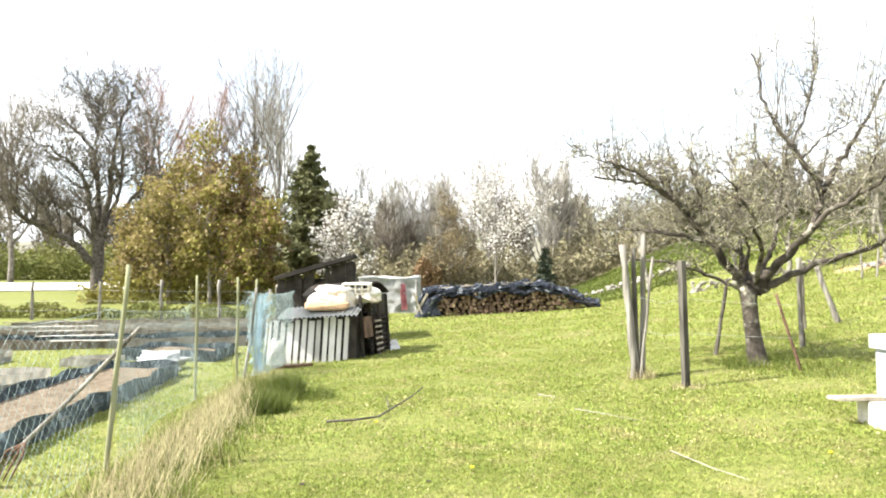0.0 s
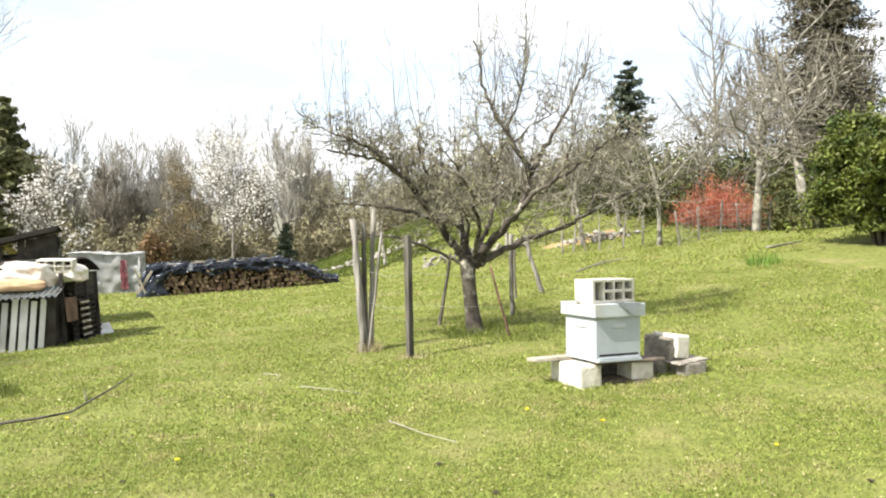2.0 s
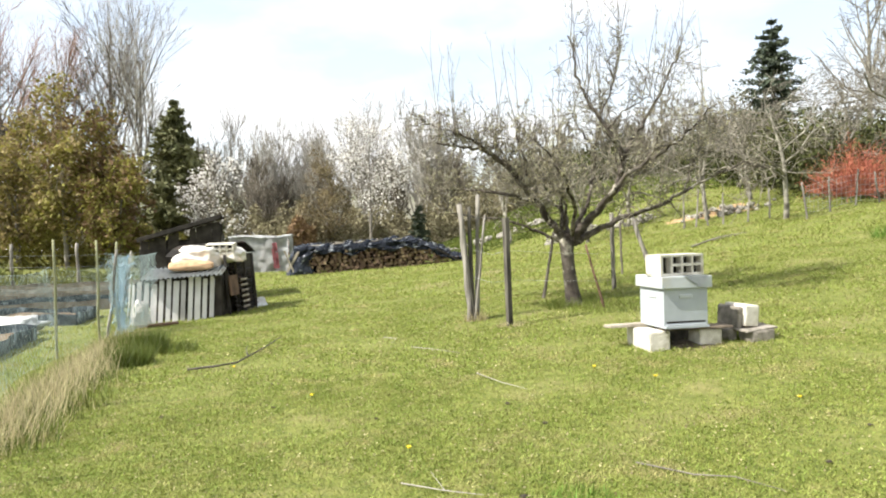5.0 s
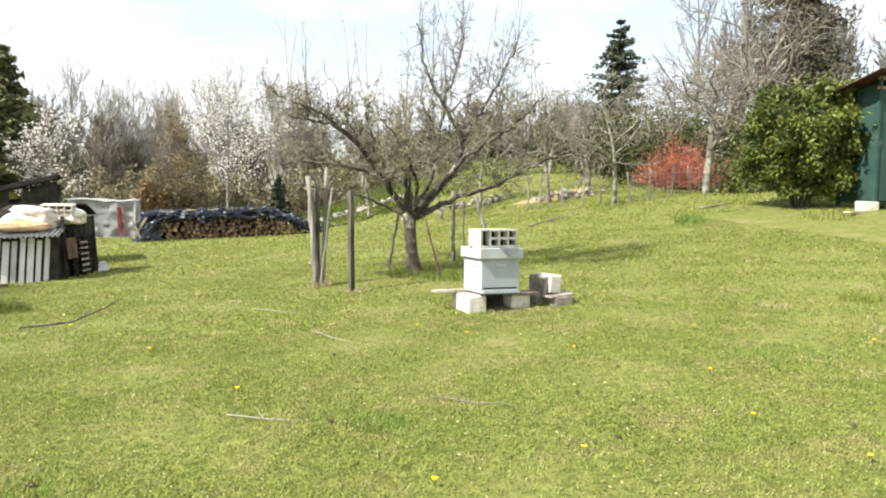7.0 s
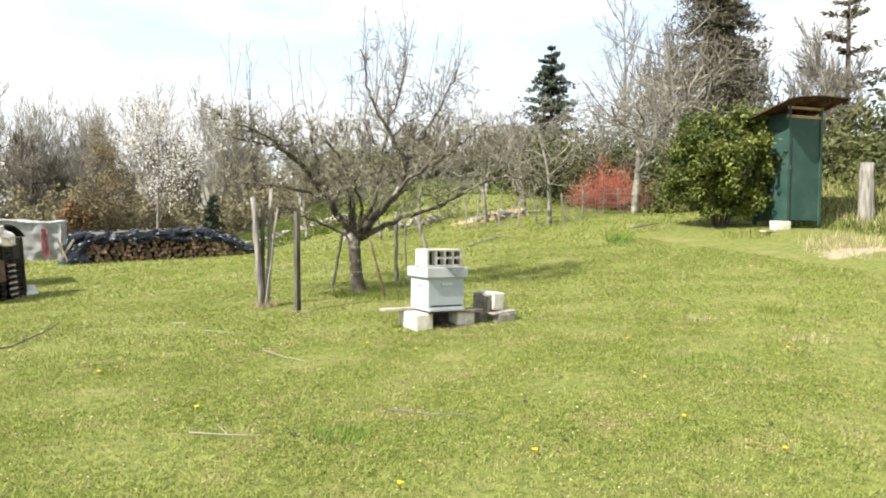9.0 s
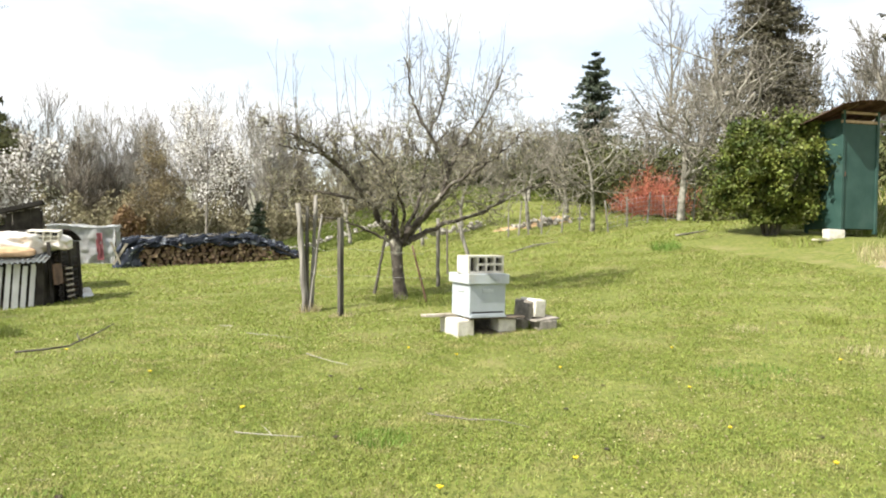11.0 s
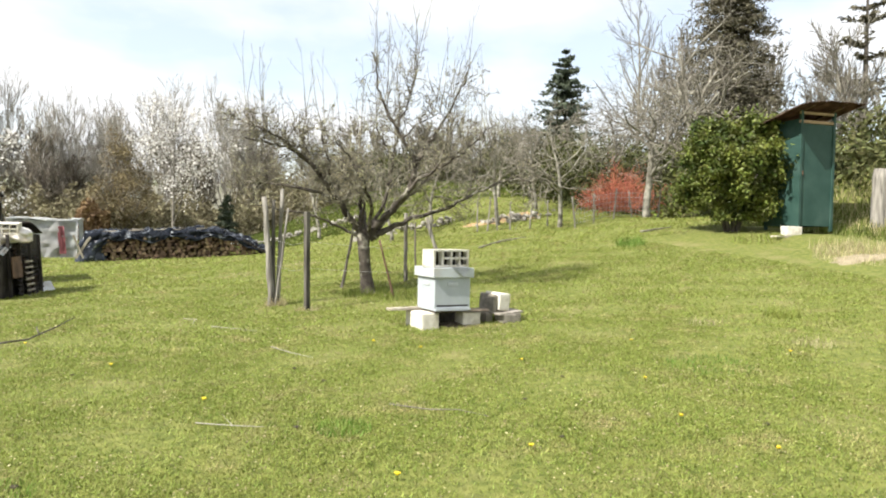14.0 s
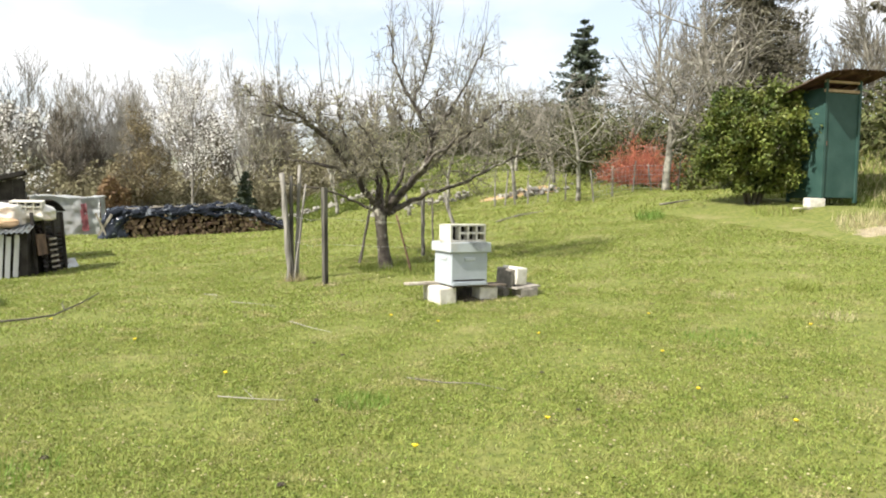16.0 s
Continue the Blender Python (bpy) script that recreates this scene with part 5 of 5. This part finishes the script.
# ---------------------------------------------------------------- vegetable garden and its netted fence
FENCE = [(-2.45, 1.9), (-2.70, 3.55), (-3.47, 6.34), (-3.55, 7.64), (-3.64, 8.45), (-4.05, 9.9)]
for k, (x, y) in enumerate(FENCE):
    hh = (1.2, 1.34, 1.36, 1.38, 1.36, 1.2)[k]
    stake("garden_post", x, y, hh, 0.018 if k else 0.016, (0.05, 0.10, 0.01, 0.0, 0.02, 0.12)[k], (0, 0.05, 0, 0, 0, 0)[k], M_postg, "greenish round wooden stake of the netted garden fence", 8, group="garden fence stakes", seed=k)
stake("garden_post", -3.72, 8.30, 1.25, 0.022, 0.16, 0.0, M_post, "thin pale leaning stake of the garden fence", 6, group="garden fence stakes", seed=9)
stake("garden_post", -3.95, 9.3, 1.25, 0.022, 0.22, 0.0, M_post, "thin pale leaning stake beside the coop", 6, group="garden fence stakes", seed=12)


def net(name, a, b, h, step, material, label, r=0.0009, sag=0.06, seed=0, lo=0.05):
    """Diamond netting between two stakes."""
    t = Tubes()
    L = math.hypot(b[0] - a[0], b[1] - a[1])
    rng = np.random.default_rng(seed)

    def at(s, z):
        x, y = a[0] + (b[0] - a[0]) * s / L, a[1] + (b[1] - a[1]) * s / L
        bulge = 0.05 * math.sin(s * 2.3 + z * 3 + seed)
        return (x + bulge, y + 0.3 * bulge, gz(x, y) + lo + z - sag * math.sin(math.pi * min(max(s / L, 0), 1)) * z / h)
    n = int((L + h) / step)
    for k in range(n):
        for sg in (1, -1):
            s0 = k * step - (h if sg > 0 else 0)
            pts = []
            for q in np.linspace(0, 1, 7):
                s = s0 + (q * h if sg > 0 else h - q * h) if sg > 0 else k * step - q * h
                if -0.001 <= s <= L:
                    pts.append(at(s, q * h))
            if len(pts) >= 2:
                t.add(np.array(pts) + rng.normal(size=(len(pts), 3)) * 0.004, [r] * len(pts), 3)
    for z in (0.0, h):
        t.add([at(s, z) for s in np.linspace(0, L, 8)], [r * 1.8] * 8, 3)
    return tagged(t.ob(name, material), label, "netting")


for k in range(4):
    net("garden_net", FENCE[k], FENCE[k + 1], 1.0 if k < 3 else 1.12, 0.085, M_net, "slack blue-green plastic netting on the garden fence", seed=k)
net("garden_net", FENCE[4], FENCE[5], 1.15, 0.05, M_netblue, "bunched blue plastic netting at the fence corner", 0.003, seed=7)
net("garden_net", (-3.60, 8.1), (-3.5, 9.6), 1.15, 0.055, M_net, "pale netting hung beside the coop", 0.003, seed=8)
net("garden_net", (-3.62, 8.2), (-3.45, 8.6), 1.0, 0.03, M_netblue, "bright blue netting bundled on the corner stake", 0.0035, seed=9)


def bed(name, corners, h, edging, label, soil=True, thick=0.03, wave=0.02, covered=False):
    """A raised bed: edging strips round a filling of soil."""
    ob = empty(name, pose(corners[0][0], corners[0][1], gz(*corners[0])), label, "garden bed")
    o = Vector((corners[0][0], corners[0][1], gz(*corners[0])))
    for k in range(len(corners)):
        a, b = corners[k], corners[(k + 1) % len(corners)]
        L = math.hypot(b[0] - a[0], b[1] - a[1])
        d = ((b[0] - a[0]) / L, (b[1] - a[1]) / L)
        nrm = (-d[1], d[0])

        def fn(u, v, a=a, d=d, L=L, nrm=nrm, k=k):
            w = wave * math.sin(u * L * 9 + k) + 0.5 * wave * math.sin(u * L * 23)
            x, y = a[0] + d[0] * L * u + nrm[0] * w, a[1] + d[1] * L * u + nrm[1] * w
            return (x - o.x, y - o.y, gz(x, y) - 0.04 + (h + 0.04) * v * (1 + 0.08 * math.sin(u * L * 5)) - o.z)
        bm = bmesh.new()
        nx = max(int(L * 10), 4)
        g = [[bm.verts.new(fn(i / nx, j / 3)) for i in range(nx + 1)] for j in range(4)]
        for j in range(3):
            for i in range(nx):
                bm.faces.new((g[j][i], g[j][i + 1], g[j + 1][i + 1], g[j + 1][i]))
        bmesh.ops.solidify(bm, geom=list(bm.faces), thickness=thick)
        part("edging", bm, edging, ob)
    if soil:
        c = np.array(corners)

        def top(u, v):
            p = (c[0] * (1 - u) + c[1] * u) * (1 - v) + (c[3] * (1 - u) + c[2] * u) * v
            return (p[0] - o.x, p[1] - o.y, gz(*p) + h * 0.45 + 0.05 * noise.noise(Vector((p[0] * 3, p[1] * 3, 0))) - o.z)
        bm = cloth(24, 16, top)
        part("soil", bm, M_soil if not covered else M_tarp, ob, smooth=True)
    return ob


bed("raised_bed", [(-3.3, 2.6), (-4.9, 8.75), (-6.1, 8.95), (-4.4, 2.7)], 0.2, M_edging, "raised bed of bare soil edged with dark netted boards")
bed("raised_bed", [(-5.2, 10.6), (-5.6, 12.4), (-7.4, 12.6), (-7.2, 10.9)], 0.2, M_edging, "small raised bed edged with dark sheeting")
bed("raised_bed", [(-6.05, 6.2), (-6.1, 7.65), (-7.7, 7.9), (-7.5, 6.3)], 0.2, M_palewood, "raised bed boxed in with broad pale boards", thick=0.07, wave=0.0)
bed("raised_bed", [(-7.45, 9.7), (-6.65, 9.8), (-6.8, 10.5), (-7.55, 10.4)], 0.13, M_palewood, "small seed bed framed with pale planks", thick=0.05, wave=0.0)
bed("raised_bed", [(-8.6, 9.3), (-9.0, 10.6), (-12.5, 9.8), (-12.5, 8.2)], 0.2, M_palewood, "raised bed framed with pale planks", thick=0.05, wave=0.0)
for k in range(5):
    y = 12.4 + 1.5 * k
    bed("raised_bed", [(-14.5, y - 1.0), (-6.0 + 0.25 * k, y + 1.5), (-6.0 + 0.25 * k, y + 2.15), (-14.5, y - 0.35)], 0.17, M_edging if k == 1 else (M_plank, M_palewood)[k % 2], "long narrow raised bed with weathered board edges", thick=0.05, wave=0.012)
    rough_block("plank", -9.2 - 1.1 * k, y + 0.62 - 0.32 * k, gz(-9.2 - 1.1 * k, y + 0.62 - 0.32 * k) + 0.16, 1.5 + 0.2 * k, 0.12, 0.03, 15 + 2 * k, M_palewood, "pale plank lying across a garden bed", "plank", group="planks on the garden beds")
sheet_bag = tagged(part("plastic_sheet", lump(0.85, 0.5, 0.3, 8.0, 0.7), M_fleece, smooth=True), "crumpled pale plastic sheet heaped at a bed's end", "sheet")
sheet_bag.matrix_world = pose(-5.6, 9.5, gz(-5.6, 9.5) - 0.03, 0, 0, -30)


def garden_fork():
    """A fork leaning inside the fence."""
    x, y = -3.05, 3.35
    ob = empty("garden_fork", pose(x, y, gz(x, y)), "long-handled garden fork leaning inside the fence", "fork")
    t = Tubes()
    t.add([(-0.05, -0.03, 0.22), (0.22, 0.14, 0.55), (0.5, 0.32, 0.92)], [0.015, 0.014, 0.014], 8)
    t.ob("handle", M_post, ob, "pale wooden handle")
    for k in range(4):
        t = Tubes()
        o = (k - 1.5) * 0.06
        t.add([(-0.05, -0.03, 0.22), (-0.10 + o, -0.05 - o * 0.5, 0.16), (-0.19 + o, -0.08 - o * 0.5, -0.04)], [0.009, 0.009, 0.005], 5)
        t.ob("tine", M_rust, ob)


garden_fork()
stake("garden_post", -3.35, 3.05, 0.55, 0.035, -0.02, 0, M_post, "short pale stub of a post by the fence", 7, group="", seed=33)
for k, (x, y) in enumerate(((-13.8, 20.5), (-11.8, 20.8), (-9.4, 20.0), (-16.0, 20.2), (-8.0, 21.5), (-18.5, 19.8))):
    stake("field_post", x, y, 1.25 + 0.1 * math.sin(k), 0.055, 0.05 * math.sin(k * 3), 0, M_post, "weathered round fence post at the far garden edge", 7, group="posts of the far garden fence", seed=k)
t = Tubes()
for z in (0.3, 0.6, 0.95):
    t.add([(-18.5, 19.8, gz(-18.5, 19.8) + z), (-13.8, 20.5, gz(-13.8, 20.5) + z), (-9.4, 20.0, gz(-9.4, 20) + z), (-8, 21.5, gz(-8, 21.5) + z)], [0.004] * 4, 3)
tagged(t.ob("fence_wire", M_wire), "strands of wire on the far garden fence", "wire")
stake("sign_pole", -20.5, 34.5, 2.6, 0.06, 0, 0, M_post, "pale pole standing before the trees", 7, "pole", group="", seed=2)


# ---------------------------------------------------------------- grass, tufts, flowers and litter
def blades(name, x, y, h, w, rng, material, label, lean=0.5, kind="stuff", category="grass"):
    n = len(x)
    z = height(x, y)
    a = rng.uniform(0, 2 * np.pi, n)
    hh = h * rng.uniform(0.45, 1.25, n)
    ww = w * rng.uniform(0.7, 1.3, n)
    tipx = x + np.cos(a + 1.3) * hh * lean * rng.uniform(0, 1.3, n)
    tipy = y + np.sin(a + 1.3) * hh * lean * rng.uniform(0, 1.3, n)
    v = np.empty((n, 3, 3))
    v[:, 0] = np.stack([x - np.cos(a) * ww, y - np.sin(a) * ww, z - 0.004], 1)
    v[:, 1] = np.stack([x + np.cos(a) * ww, y + np.sin(a) * ww, z - 0.004], 1)
    v[:, 2] = np.stack([tipx, tipy, z + hh], 1)
    return tagged(raw(name, v.reshape(-1, 3), np.arange(3 * n).reshape(-1, 3), material), label, category, kind=kind)


rngg = np.random.default_rng(77)


def patch(n, x0, x1, y0, y1):
    x, y = rngg.uniform(x0, x1, n), rngg.uniform(y0, y1, n)
    keep = (0.55 + 0.45 * np.sin(x * 2.3 + 1.7 * np.sin(y * 1.3)) * np.sin(y * 2.9 + 1.1 * np.sin(x * 1.7))) > rngg.uniform(0, 0.75, n)
    return x[keep], y[keep]


blades("grass", *patch(330000, -2.6, 5.5, -0.4, 4.2), 0.020, 0.0034, rngg, M_blade, "short cropped meadow grass", 1.6)
blades("grass", *patch(230000, -4.2, 9.5, 4.2, 10.0), 0.026, 0.0054, rngg, M_blade, "short cropped meadow grass", 1.6)
blades("grass", *patch(70000, 5.5, 10.5, -0.4, 4.2), 0.024, 0.0048, rngg, M_blade, "short cropped meadow grass", 1.6)
blades("grass", *patch(90000, -6.0, 9.0, -5.5, -0.4), 0.024, 0.006, rngg, M_blade, "short cropped meadow grass", 1.6)
blades("grass", *patch(40000, -9.0, -2.6, -2.0, 4.2), 0.03, 0.006, rngg, M_blade, "short cropped meadow grass", 1.6)
blades("grass", *patch(50000, -14.0, -4.2, 4.2, 16.0), 0.035, 0.008, rngg, M_blade, "short cropped garden grass", 1.6)
blades("grass", *patch(120000, -5.0, 14.0, 10.0, 18.0), 0.04, 0.010, rngg, M_blade, "short meadow grass", 1.4)
blades("grass", *patch(60000, -8.0, 16.0, 18.0, 30.0), 0.05, 0.02, rngg, M_blade, "short meadow grass", 1.4)


blades("hill_grass", *patch(110000, -6.0, 16.0, 25.0, 48.0), 0.09, 0.034, rngg, M_deepgrass, "darker lush grass on the rising pasture", 1.0)


def flecks(n, x0, x1, y0, y1, size, material, label, lift):
    """Small broad leaves and bits lying among the blades."""
    x, y = patch(n, x0, x1, y0, y1)
    z = height(x, y) + rngg.uniform(0.2, 1.0, len(x)) * lift
    return tagged(leaves("meadow_leaf", np.stack([x, y, z], 1), size, rngg, material, flat=0.75, aspect=1.5), label, "grass", kind="stuff")


flecks(110000, -2.6, 5.5, -0.4, 4.2, 0.0085, M_clover, "small clover and moss leaves in the meadow", 0.02)
flecks(60000, -4.2, 9.5, 4.2, 10.0, 0.014, M_clover, "small clover and moss leaves in the meadow", 0.024)
flecks(9000, -2.6, 5.5, -0.4, 4.2, 0.010, M_straw, "dead straw-coloured bits in the meadow", 0.024)
flecks(7000, -3.5, 9.5, 4.2, 10.0, 0.015, M_straw, "dead straw-coloured bits in the meadow", 0.028)


def tuft(x, y, r, n, h, w, material, lean=0.7):
    a, q = rngg.uniform(0, 2 * np.pi, n), r * np.sqrt(rngg.uniform(0, 1, n))
    return blades("grass_tuft", x + q * np.cos(a), y + q * np.sin(a), h, w, rngg, material, "tuft of taller grass in the meadow" if material is not M_straw else "tuft of dry straw-coloured grass", lean, kind="stuff", category="grass tuft")


for x, y, r, n, h, w, m in ((-2.2, 6.4, 0.26, 500, 0.13, 0.004, M_deepgrass), (9.0, 9.6, 0.3, 260, 0.2, 0.006, M_weed), (1.15, 1.42, 0.17, 420, 0.045, 0.004, M_weed), (1.38, 7.05, 0.16, 220, 0.15, 0.003, M_straw),
                            (1.72, 6.38, 0.18, 220, 0.07, 0.003, M_straw), (2.75, 7.45, 0.4, 700, 0.13, 0.004, M_deepgrass), (3.2, 6.85, 0.4, 500, 0.10, 0.004, M_deepgrass), (3.2, 4.2, 0.5, 400, 0.035, 0.003, M_straw),
                            (5.7, 2.2, 0.18, 110, 0.09, 0.003, M_straw), (6.5, 3.3, 0.18, 220, 0.11, 0.004, M_blade), (5.5, 3.4, 0.2, 110, 0.08, 0.003, M_straw), (4.3, 2.0, 0.35, 420, 0.04, 0.004, M_weed), (-0.5, 0.9, 0.2, 300, 0.04, 0.004, M_weed),
                            (1.2, 12.0, 0.5, 160, 0.08, 0.005, M_straw), (2.6, 13.5, 0.5, 160, 0.09, 0.005, M_straw), (11.2, 6.2, 0.7, 500, 0.2, 0.005, M_straw), (10.7, 5.6, 0.75, 500, 0.1, 0.005, M_straw), (10.9, 8.1, 0.5, 300, 0.16, 0.006, M_blade)):
    tuft(x, y, r, n, h, w, m)
# dead grass along the garden fence
s = rngg.uniform(0, 1, 3600)
blades("dry_grass", -2.12 - 1.12 * s + rngg.normal(size=3600) * 0.14, 2.6 + 5.2 * s + rngg.normal(size=3600) * 0.1, 0.21, 0.003, rngg, M_straw, "long dry grass along the garden fence", 0.9)
s = rngg.uniform(0, 1, 3500)
blades("fence_grass", -2.08 - 1.05 * s + rngg.normal(size=3500) * 0.2, 2.6 + 5.0 * s + rngg.normal(size=3500) * 0.1, 0.12, 0.004, rngg, M_deepgrass, "green grass growing through the dry fence strip", 0.7)
tuft(-2.62, 6.5, 0.3, 1500, 0.26, 0.005, M_deepgrass)
tuft(-2.45, 5.7, 0.25, 1000, 0.2, 0.005, M_deepgrass)
blades("bank_grass", rngg.uniform(13.2, 18, 4500), rngg.uniform(4, 11, 4500), 0.22, 0.010, rngg, M_straw, "pale dry grass on the bank", 0.8)
blades("bank_grass", rngg.uniform(12.8, 18, 9000), rngg.uniform(4, 11, 9000), 0.2, 0.010, rngg, M_deepgrass, "green grass on the bank", 0.8)


def dandelion(x, y, k):
    ob = empty("dandelion", pose(x, y, gz(x, y)), "yellow dandelion flower low in the grass", "flower", "dandelions in the meadow")
    t = Tubes()
    t.add([(0, 0, 0), (0.004, 0.002, 0.035)], [0.0025, 0.002], 5)
    t.ob("stalk", M_deepgrass, ob)
    bm = bmesh.new()
    bmesh.ops.create_cone(bm, cap_ends=True, segments=12, radius1=0.008, radius2=0.0145, depth=0.010)
    for v in bm.verts:
        v.co *= 1 + 0.2 * math.sin(v.index * 2.5)
        v.co.z += 0.038
    part("flower_head", bm, M_yellow, ob)
    return ob


first = dandelion(1.95, 3.86, 0)
for x, y in ((2.28, 3.41), (3.25, 0.29), (2.03, 0.76), (3.14, 0.92), (1.24, 0.59), (3.5, 1.75), (0.4, 2.2), (-0.3, 3.6), (4.2, 2.9), (2.9, 2.6), (5.2, 2.0), (-1.2, 5.0)):
    copy_thing(first, pose(x, y, gz(x, y), 0, 0, 40 * x))


def branch(name, pts, r, material, label, sides=6, kids=()):
    t = Tubes()
    for line in (pts, *kids):
        q = np.array([(x, y, gz(x, y) + z) for x, y, z in line])
        t.add(q, r * (1 - 0.6 * np.linspace(0, 1, len(q))) * (1 if line is pts else 0.6), sides)
    return tagged(t.ob(name, material), label, "stick")


branch("fallen_branch", [(-1.66, 5.10, 0.02), (-1.42, 5.12, 0.03), (-1.22, 5.2, 0.04), (-1.08, 5.95, 0.06), (-0.98, 6.35, 0.10)], 0.013, M_barkD, "dark fallen branch lying bent in the grass", kids=([(-1.2, 5.6, 0.04), (-1.3, 6.0, 0.05), (-1.32, 6.2, 0.06)],))
branch("stick", [(1.55, 1.85, 0.012), (1.75, 1.62, 0.02), (1.92, 1.55, 0.02), (2.06, 1.38, 0.01)], 0.0045, M_barkG, "thin grey stick in the grass")
branch("stick", [(0.35, 1.75, 0.012), (0.55, 1.6, 0.02), (0.72, 1.52, 0.02)], 0.004, M_twigP, "thin pale forked stick in the grass", kids=([(0.55, 1.6, 0.02), (0.5, 1.85, 0.02)],))
branch("stick", [(0.5, 5.4, 0.02), (0.75, 5.1, 0.03), (0.95, 4.9, 0.02)], 0.004, M_twigP, "thin pale stick in the grass")
branch("stick", [(1.0, 4.0, 0.02), (1.15, 3.6, 0.03), (1.3, 3.4, 0.02)], 0.004, M_twigP, "thin pale stick in the grass")
branch("stick", [(0.2, 6.2, 0.02), (0.35, 5.9, 0.04), (0.3, 5.7, 0.02)], 0.004, M_twigP, "thin pale stick in the grass")
branch("fallen_branch", [(10.2, 10.9, 0.03), (10.6, 10.7, 0.06), (11.0, 10.8, 0.04)], 0.03, M_barkL, "pale fallen branch in the orchard grass")
branch("fallen_branch", [(6.6, 12.2, 0.03), (7.4, 12.6, 0.08), (8.2, 12.9, 0.05)], 0.02, M_barkG, "grey fallen branch in the orchard grass", kids=([(7.2, 12.5, 0.05), (7.6, 12.2, 0.1)],))


def clod_mesh(seed):
    rng = np.random.default_rng(seed)
    bm = bmesh.new()
    bmesh.ops.create_icosphere(bm, subdivisions=2, radius=0.5)
    for v in bm.verts:
        v.co *= rng.uniform(0.7, 1.2)
        v.co.z *= 0.32
    me = bpy.data.meshes.new("clod")
    bm.to_mesh(me)
    bm.free()
    me.materials.append(M_clod)
    return me


CLODS = [clod_mesh(k) for k in range(3)]
for k, (x, y, s) in enumerate(((0.9, 1.5, 0.06), (1.25, 2.6, 0.06), (2.45, 1.65, 0.055), (3.0, 2.1, 0.05), (1.1, 3.1, 0.06), (-0.55, 3.4, 0.05), (-0.4, 1.0, 0.06), (0.2, 2.9, 0.04), (2.3, 0.9, 0.05), (3.2, 3.9, 0.05), (-1.3, 3.3, 0.06), (-0.7, 4.2, 0.05), (0.6, 0.4, 0.06), (4.6, 3.4, 0.05), (3.6, 0.7, 0.05), (-0.2, 5.8, 0.04))):
    o = tagged(new("soil_clod", CLODS[k % 3]), "small dark clod of earth in the grass", "clod", "clods in the meadow")
    o.matrix_world = pose(x, y, gz(x, y) + 0.012, 0, 0, 70 * k) @ Matrix.Scale(s * 0.65, 4)


def ground_patch(name, x, y, rx, ry, material, label, seed):
    """A bare uneven patch with a ragged edge, 6 mm above the turf."""
    rng = np.random.default_rng(seed)
    v, f, n = [], [], 40
    for k, q in enumerate((0.0, 0.35, 0.7, 1.0)):
        for j in range(n):
            a = 2 * math.pi * j / n
            w = q * (1 + (0.22 * math.sin(3 * a + seed) + 0.14 * math.sin(7 * a + 2 * seed)) * q)
            px, py = x + rx * w * math.cos(a), y + ry * w * math.sin(a)
            v.append((px, py, gz(px, py) + 0.03 * (1 - q) + (0.006 if q < 1 else -0.01)))
    for k in range(3):
        for j in range(n):
            f.append((k * n + j, k * n + (j + 1) % n, (k + 1) * n + (j + 1) % n, (k + 1) * n + j))
    return tagged(raw(name, v, np.array(f), material, smooth=True), label, "ground", kind="structure")


ground_patch("bare_ground", 10.7, 5.6, 0.8, 0.32, M_sand, "pale bare sandy soil on the slope", 3)
ground_patch("bare_ground", 10.6, 19.2, 1.6, 1.0, M_earth, "bare reddish earth of the bank", 5)
# bare soil in a dark colour that stands for the shade below the hive
ground_patch("bare_ground", 2.98, 4.50, 0.3, 0.24, M_clod, "bare soil, dark to carry the shade beneath the hive", 4)
